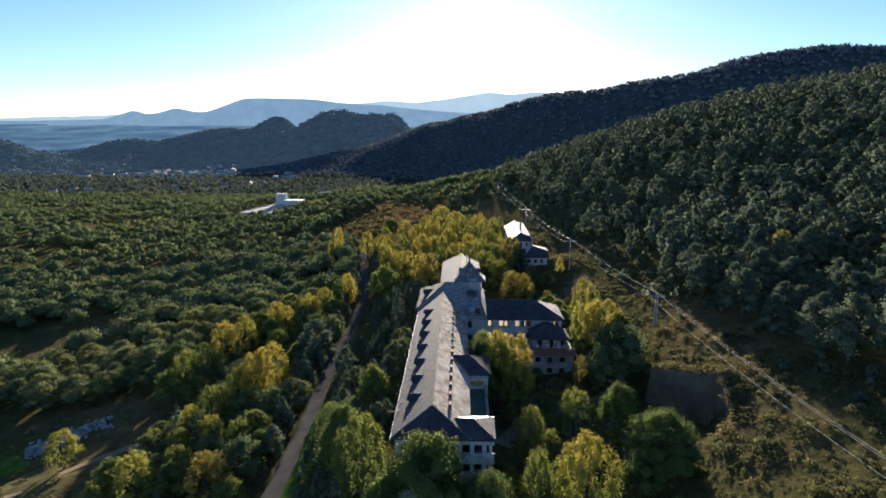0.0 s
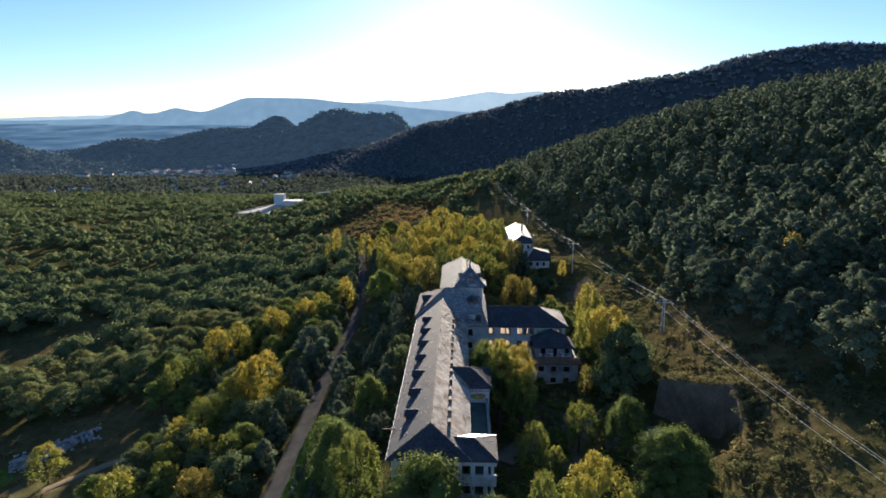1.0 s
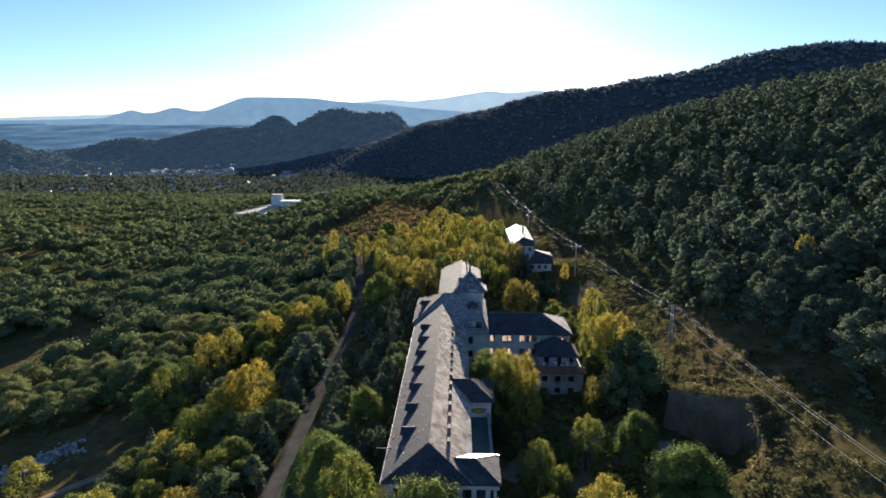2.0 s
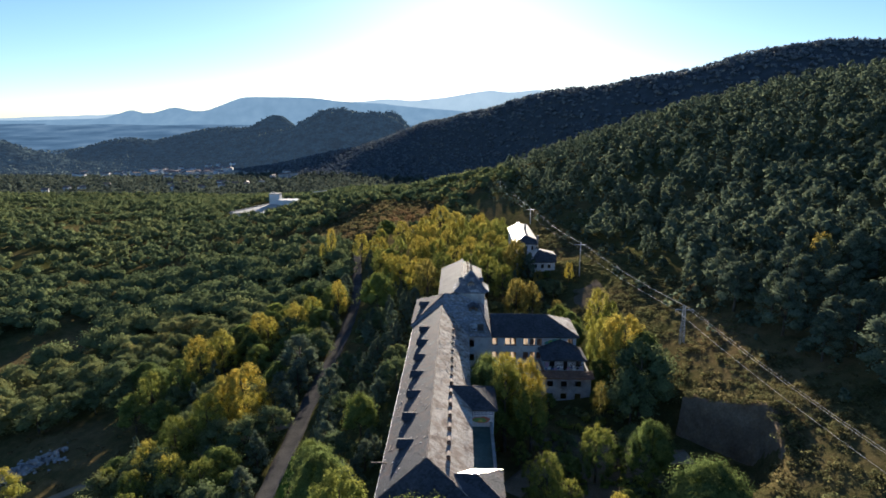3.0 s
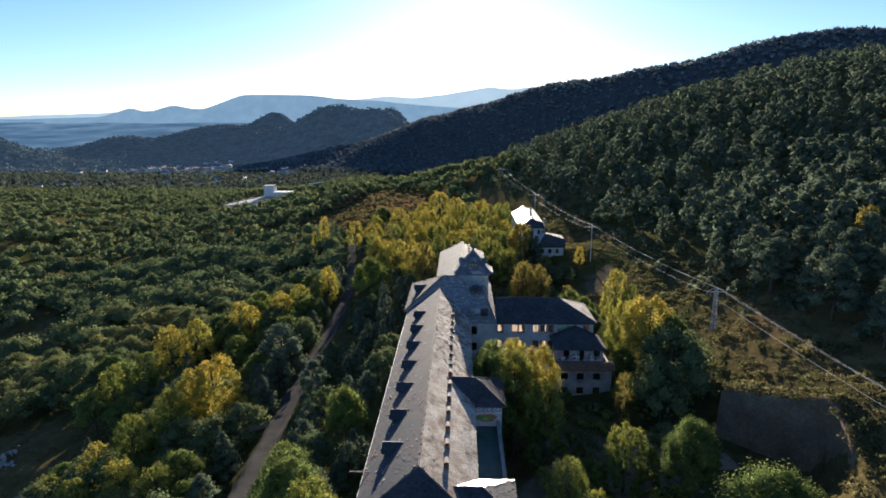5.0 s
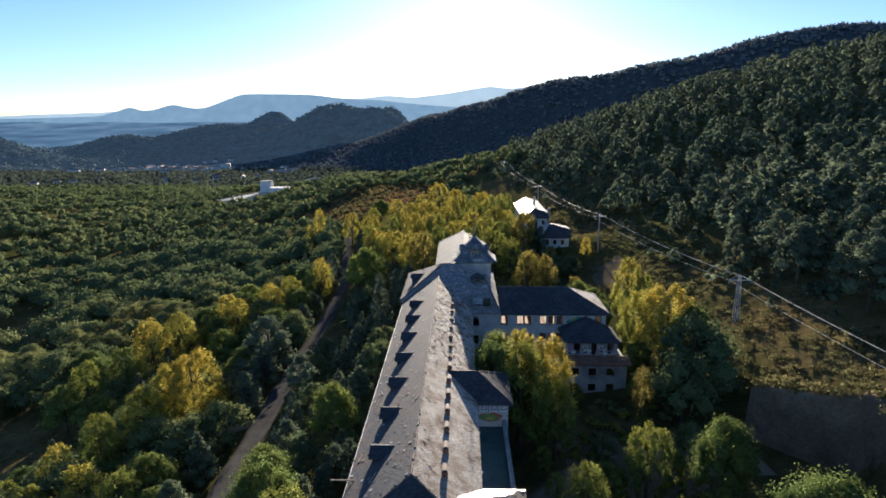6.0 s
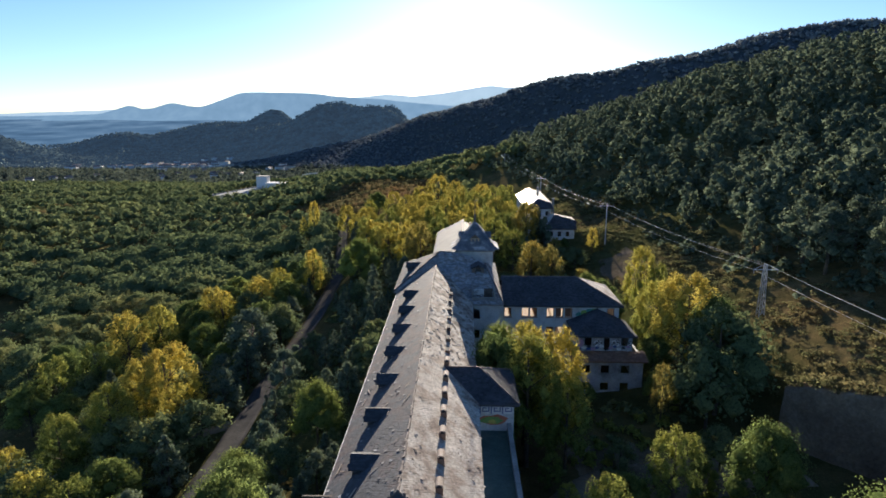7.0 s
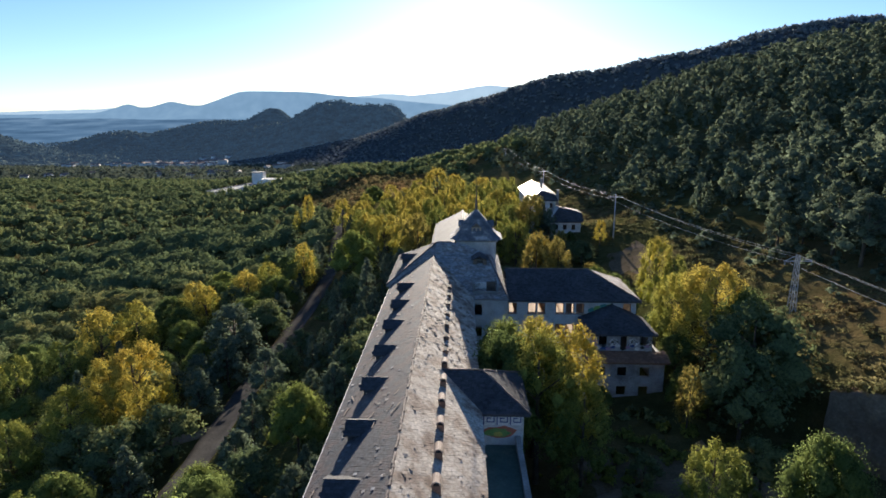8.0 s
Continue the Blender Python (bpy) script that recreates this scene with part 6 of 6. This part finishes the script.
# ---- house behind the grove ----
def block_of(h, x0, x1, xr, y0, y1, eave, ridge, east, seed, window_rows):
    """A block with its ridge along y at xr: a steep shining west slope in glare-white slate, a flat east slope, a hip
    to the south.
    """
    zc = float(land((x0 + x1) / 2, (y0 + y1) / 2)) - 2.0
    over = 0.5
    win = [(s, s + 1.0, eave - 2.2 - 2.9 * k, eave - 0.8 - 2.9 * k) for k in range(window_rows) for s in np.arange(1.0, x1 - x0 - 1.5, 2.3)]
    part("wall", wall_shape((x0, y0), (x1, y0), zc, eave, 0.3, win).mesh("wall", PLASTER), h)
    win = [(s, s + 1.0, eave - 2.2, eave - 0.8) for s in np.arange(1.2, y1 - y0 - 1.5, 2.8)]
    part("wall", wall_shape((x1, y0 + 0.3), (x1, y1 - 0.3), zc, eave, 0.3, win).mesh("wall", PLASTER), h)
    part("wall", wall_shape((x0, y1 - 0.3), (x0, y0 + 0.3), zc, eave, 0.3, win).mesh("wall", PLASTER), h)
    part("wall", wall_shape((x1, y1), (x0, y1), zc, eave, 0.3, []).mesh("wall", PLASTER), h)
    # dark sheet for the unlit rooms behind the south windows
    part("room_wall", Shape().box(x0 + 0.6, x1 - 0.6, y0 + 2.5, y0 + 2.6, zc, eave - 0.1).mesh("room_wall", DARK), h)
    a, b, c, d = (x0 - over, y0 - over, eave), (x1 + over, y0 - over, eave), (x1 + over, y1, east), (x0 - over, y1, eave)
    r0, r1, e0 = (xr, y0 + 4.0, ridge), (xr, y1, ridge), (x1 + over, y0 + 2.0, east)
    roof_plane(h, [d, a, r0, r1], GLARE_ROOF, seed, width=0.6, gauge=0.5, gaps=0.0, wild=0.4)
    roof_plane(h, [a, b, e0, r0], SLATE_DARK, seed + 1, width=0.5, gauge=0.4)
    roof_plane(h, [e0, c, r1, r0], SHEET, seed + 2, width=0.6, gauge=0.5, gaps=0.0, wild=0.4)
    ridge_line(h, r0, r1, 0.12, seed=seed)


house = thing("white_house", "long white house with a shining stepped slate roof", "house")
block_of(house, 23.8, 31.0, 27.5, 238.0, 270.0, 11.4, 13.6, 12.7, 71, 2)
block_of(house, 28.6, 36.6, 31.2, 229.5, 237.4, 6.8, 10.0, 8.9, 81, 2)
for cx, cy, low, top in ((28.6, 252.0, 12.8, 16.0), (31.6, 238.8, 8.0, 14.2)):
    part("chimney", Shape().box(cx - 0.3, cx + 0.3, cy - 0.3, cy + 0.3, low, top).box(cx - 0.38, cx + 0.38, cy - 0.38, cy + 0.38, top, top + 0.15).mesh("chimney", CONCRETE), house)


# ---- power line ----
def lattice_pylon(x, y, top):
    p = thing("power_pylon", "grey steel lattice power pylon on the scrub slope", "pylon", pose(x, y, float(land(x, y))))
    h = top - float(land(x, y))
    w0, w1 = 0.46, 0.2
    for sx, sy in ((-1, -1), (1, -1), (1, 1), (-1, 1)):
        part("leg", Shape().tube((sx * w0, sy * w0, -0.8), (sx * w1, sy * w1, h - 0.2), 0.075, 0.06, 4).mesh("leg", METAL), p)
    n = 9
    for k in range(n):
        a, b = k / n, (k + 1) / n
        wa, wb = w0 + (w1 - w0) * a, w0 + (w1 - w0) * b
        for (ax, ay), (bx, by) in (((-1, -1), (1, -1)), ((1, -1), (1, 1)), ((1, 1), (-1, 1)), ((-1, 1), (-1, -1))):
            part("brace", Shape().tube((ax * wa, ay * wa, h * a), (bx * wb, by * wb, h * b), 0.042, 0.042, 4).mesh("brace", METAL), p)
    part("crossarm", Shape().tube((-2.0, -0.2, h - 0.9), (0, 0, h), 0.06, 0.05, 4).tube((2.0, -0.2, h - 0.9), (0, 0, h), 0.06, 0.05, 4).tube((-2.0, -0.2, h - 0.9), (2.0, -0.2, h - 0.9), 0.07, 0.07, 4)
         .tube((-2.0, -0.2, h - 0.9), (0, 0.25, h - 0.9), 0.04, 0.04, 4).tube((2.0, -0.2, h - 0.9), (0, 0.25, h - 0.9), 0.04, 0.04, 4).mesh("crossarm", METAL), p)
    for sx in (-1.9, 1.9):
        part("insulator", Shape().tube((sx, -0.2, h - 0.9), (sx, -0.2, h - 1.5), 0.1, 0.1, 6).mesh("insulator", CONCRETE), p)
    return p


def pole_pylon(x, y, top):
    p = thing("power_pole", "slim steel power pole with a crossarm", "pole", pose(x, y, float(land(x, y))))
    h = top - float(land(x, y))
    part("pole", Shape().tube((0, 0, -0.8), (0, 0, h), 0.2, 0.12, 8).mesh("pole", METAL), p)
    part("crossarm", Shape().box(-1.9, 1.9, -0.08, 0.08, h - 0.75, h - 0.6).mesh("crossarm", METAL), p)
    for sx in (-1.8, 1.8):
        part("insulator", Shape().tube((sx, 0, h - 0.6), (sx, 0, h - 0.25), 0.09, 0.07, 6).mesh("insulator", CONCRETE), p)
    return p


LINE = [(54.5, 62.0, 19.0), (53.2, 154.4, 15.0), (43.6, 222.0, 15.2), (36.9, 308.0, 14.0), (28.3, 396.0, 18.0)]
lattice_pylon(*LINE[0])
lattice_pylon(*LINE[1])
for spot in LINE[2:]:
    pole_pylon(*spot)
for off, dz in ((-1.9, -0.9), (0.0, 0.0), (1.9, -0.9)):
    cv = bpy.data.curves.new("power_cable", "CURVE")
    cv.dimensions, cv.bevel_depth, cv.bevel_resolution = "3D", 0.022, 1
    pts = []
    for (x0, y0, z0), (x1, y1, z1) in zip(LINE, LINE[1:]):
        sag = 0.014 * math.hypot(x1 - x0, y1 - y0)
        pts += [(x0 + (x1 - x0) * q / 16 + off, y0 + (y1 - y0) * q / 16, z0 + (z1 - z0) * q / 16 + dz - sag * 4 * (q / 16) * (1 - q / 16)) for q in range(16)]
    pts.append((LINE[-1][0] + off, LINE[-1][1], LINE[-1][2] + dz))
    sp = cv.splines.new("POLY")
    sp.points.add(len(pts) - 1)
    for q, c in zip(sp.points, pts):
        q.co = (*c, 1)
    cv.materials.append(WIRE)
    tagged(new("power_cable", cv), "pale overhead power cable sagging between pylons", "cable", "power cables")


# ---- plaza on the west slope ----
def plaza():
    z = -21.0
    p = thing("viewing_plaza", "wide pale paved platform among the woods", "plaza", pose(0, 0, 0))
    deck = Shape().slab([(-184, 514, z), (-150, 508, z + 0.3), (-141, 578, z + 0.8), (-160, 588, z + 0.5)], 6.0)
    part("deck", deck.mesh("deck", PAVING), p)
    part("kerb", Shape().slab([(-184.5, 514, z + 0.7), (-183.7, 514, z + 0.7), (-159.7, 588, z + 1.2), (-160.5, 588, z + 1.2)], 1.5).mesh("kerb", CONCRETE), p)
    b = thing("white_block", "white windowless block building on the platform", "building")
    part("block", Shape().box(-166, -157, 562, 570, z, z + 9.5).mesh("block", WHITE), b)
    part("low_block", Shape().box(-157.2, -140, 556, 568, z - 1, z + 4.8).mesh("low_block", WHITE), b)
    part("parapet", Shape().box(-166.3, -156.7, 561.7, 570.3, z + 9.5, z + 9.9).mesh("parapet", CONCRETE), b)
    a = thing("steel_arch", "bent pale pipe standing beside the platform", "arch")
    sh = Shape()
    bend = [(-131, 560, -24), (-130, 560, -13), (-126, 560, -9.5), (-119, 560, -8.5), (-114, 560, -8.0)]
    for q, r in zip(bend, bend[1:]):
        sh.tube(q, r, 0.45, 0.45, 8)
    part("pipe", sh.mesh("pipe", WHITE), a)


plaza()


# ---- rubble, earth cut ----
def boulder(seed, size):
    rng = np.random.default_rng(seed)
    bm = bmesh.new()
    bmesh.ops.create_icosphere(bm, subdivisions=1, radius=size)
    for v in bm.verts:
        v.co *= rng.uniform(0.7, 1.2)
        v.co.z *= 0.7
    me = bpy.data.meshes.new("boulder")
    bm.to_mesh(me)
    bm.free()
    me.materials.append(ROCK)
    return me


def earth_bank():
    """The raw vertical cut in the hillside."""
    line = np.array([(45.2, 130.4), (54.3, 119.8), (54.6, 117.0), (53.4, 112.0), (51.6, 106.5)])
    seg = np.concatenate([[0], np.cumsum(np.linalg.norm(np.diff(line, axis=0), axis=1))])
    s = np.linspace(0, seg[-1], 70)
    px, py = np.interp(s, seg, line[:, 0]), np.interp(s, seg, line[:, 1])
    t = np.gradient(np.stack([px, py], -1), axis=0)
    t /= np.linalg.norm(t, axis=1)[:, None]
    out = np.stack([t[:, 1], -t[:, 0]], -1)
    top = land(px - out[:, 0] * 3.2, py - out[:, 1] * 3.2) + 0.15
    fade = smooth01(seg[-1] - 6, seg[-1], s)
    top = top * (1 - fade) + (land(px, py) - 2.0) * fade
    rows = []
    for q in np.linspace(0, 1, 16):
        lean = np.where(s > 14.5, 0.9, 1.3) * (1 - q) ** 1.3 + 0.2 + 0.25 * np.sin(s * 1.7 + q * 6) * np.sin(q * 9 + s * 0.6) * (0.3 + q * (1 - q) * 2)
        rows.append(np.column_stack([px + out[:, 0] * lean, py + out[:, 1] * lean, -2.6 + (top + 2.6) * q]))
    rows.append(rows[-1] - np.column_stack([out * 3.4, np.full(len(s), 0.25)]))
    rows.append(rows[-1] - (0, 0, 4.0))
    n = len(s)
    i = np.concatenate([r * n + np.arange(n - 1) for r in range(len(rows) - 1)])
    me = fast_mesh("earth_bank", np.concatenate(rows), np.stack([i, i + n, i + n + 1, i + 1], -1), EARTH, smooth=True)
    tagged(new("earth_bank", me), "bare sandy earth face cut into the slope", "earth bank", kind="structure")
    # bushes that hang over its rim
    rng = np.random.default_rng(77)
    k = rng.integers(0, 60, 150)
    back = rng.uniform(-0.1, 3.3, len(k)) * np.where(s[k] > 14, 0.9, 1.0)
    bx, by = px[k] - out[k, 0] * back + rng.normal(0, 0.15, len(k)), py[k] - out[k, 1] * back
    woods("rim_scrub", "dry brown bushes hanging over the earth cut", "shrub", SHRUB, bx, by, rng.uniform(0.55, 1.35, len(k)), 1.0, 4, 18, 0.12, 78, category="shrubs", lift=top[k] + 0.1 - land(bx, by))


earth_bank()


def bare_tree(x, y, h):
    t = thing("bare_tree", "leafless pale grey tree among the pines", "tree", pose(x, y, float(land(x, y))))
    part("trunk", Shape().tube((0, 0, -1), (0.2, 0, h * 0.5), 0.16, 0.1, 7).tube((0.2, 0, h * 0.5), (0, 0.1, h), 0.1, 0.03, 6).mesh("trunk", PALE_BARK), t)
    b = random.Random(5)
    for k in range(16):
        q, a = b.uniform(0.35, 0.95), b.uniform(0, 6.28)
        e = h * (1.05 - q) * 0.6
        tip = (e * math.cos(a), e * math.sin(a), h * q + e * 0.6)
        sh = Shape().tube((0.1, 0, h * q), tip, 0.05, 0.015, 4)
        for _ in range(3):
            sh.tube(tuple(c * 0.6 + d * 0.4 for c, d in zip(tip, (0, 0, h * q))), (tip[0] + b.uniform(-0.7, 0.7), tip[1] + b.uniform(-0.7, 0.7), tip[2] + b.uniform(0, 0.8)), 0.025, 0.01, 4)
        part("branch", sh.mesh("branch", PALE_BARK), t)


bare_tree(86.5, 128.0, 6.5)
heap = thing("rubble_heap", "long heap of pale broken stone beside the track", "rubble")
rocks = [boulder(k, 0.5) for k in range(6)]
rr = random.Random(21)
me_core = []
for i in range(13):
    for j in range(7):
        q, w = i / 12, (j - 3) * 1.1
        x, y = -99.5 + 15 * q + w * 0.5, 136.5 + 12 * q - w * 0.85
        me_core.append((x, y, float(land(x, y)) - 0.3 + (0.95 * math.sin(math.pi * j / 6) * math.sin(math.pi * min(1, 0.15 + i / 13)) if 0 < j < 6 else 0) + 0.12 * math.sin(i * 5 + j * 3)))
part("core", mesh_of("core", me_core, [(i * 7 + j, i * 7 + j + 1, i * 7 + j + 8, i * 7 + j + 7) for i in range(12) for j in range(6)], ROCK), heap)
for k in range(290):
    q, w = rr.random(), rr.gauss(0, 2.1)
    x, y = -99.5 + 15 * q + w * 0.5, 136.5 + 12 * q - w * 0.85
    part("boulder", rocks[k % 6], heap, m=pose(x, y, float(land(x, y)) + max(0, 0.9 - 0.2 * w * w), rr.uniform(0, 360), rr.uniform(0, 360), rr.uniform(0, 360)) @ Matrix.Scale(rr.uniform(0.45, 1.2), 4))


# ---- small town in the valley ----
town = random.Random(33)


def town_meshes(k):
    w, d, h = 10 + 4 * k, 9 + 2.5 * k, 6 + 1.8 * k
    wall = Shape().box(-w / 2, w / 2, -d / 2, d / 2, -3, h)
    roof = Shape().slab([(-w / 2 - 0.5, -d / 2 - 0.5, h), (w / 2 + 0.5, -d / 2 - 0.5, h), (w / 2 + 0.5, 0, h + 2.6), (-w / 2 - 0.5, 0, h + 2.6)], 0.3)
    roof.slab([(w / 2 + 0.5, d / 2 + 0.5, h), (-w / 2 - 0.5, d / 2 + 0.5, h), (-w / 2 - 0.5, 0, h + 2.6), (w / 2 + 0.5, 0, h + 2.6)], 0.3)
    return wall.mesh("wall", TOWN_WALL), roof.mesh("roof", TOWN_ROOF)


TOWN = [town_meshes(k) for k in range(4)]
for k in range(230):
    if k < 175:
        x, y = town.gauss(-800, 120), town.gauss(2120, 110)
    elif k < 215:
        x, y = town.uniform(-1150, -420), town.uniform(1500, 2300)
    else:
        x, y = town.uniform(-760, -400), town.uniform(950, 1350)
    if x < -0.72 * y or float(land(x, y)) > float(np.interp(y, VALLEY_Y, VALLEY_Z)) + 12:
        continue
    wall, roof = TOWN[town.randrange(4) if y > 1400 else 0]
    h = thing("village_house", "small pale house with a tiled roof in the valley", "house", pose(x, y, float(land(x, y)), 0, 0, town.uniform(0, 180)), "village houses")
    part("wall", wall, h)
    part("roof", roof, h)
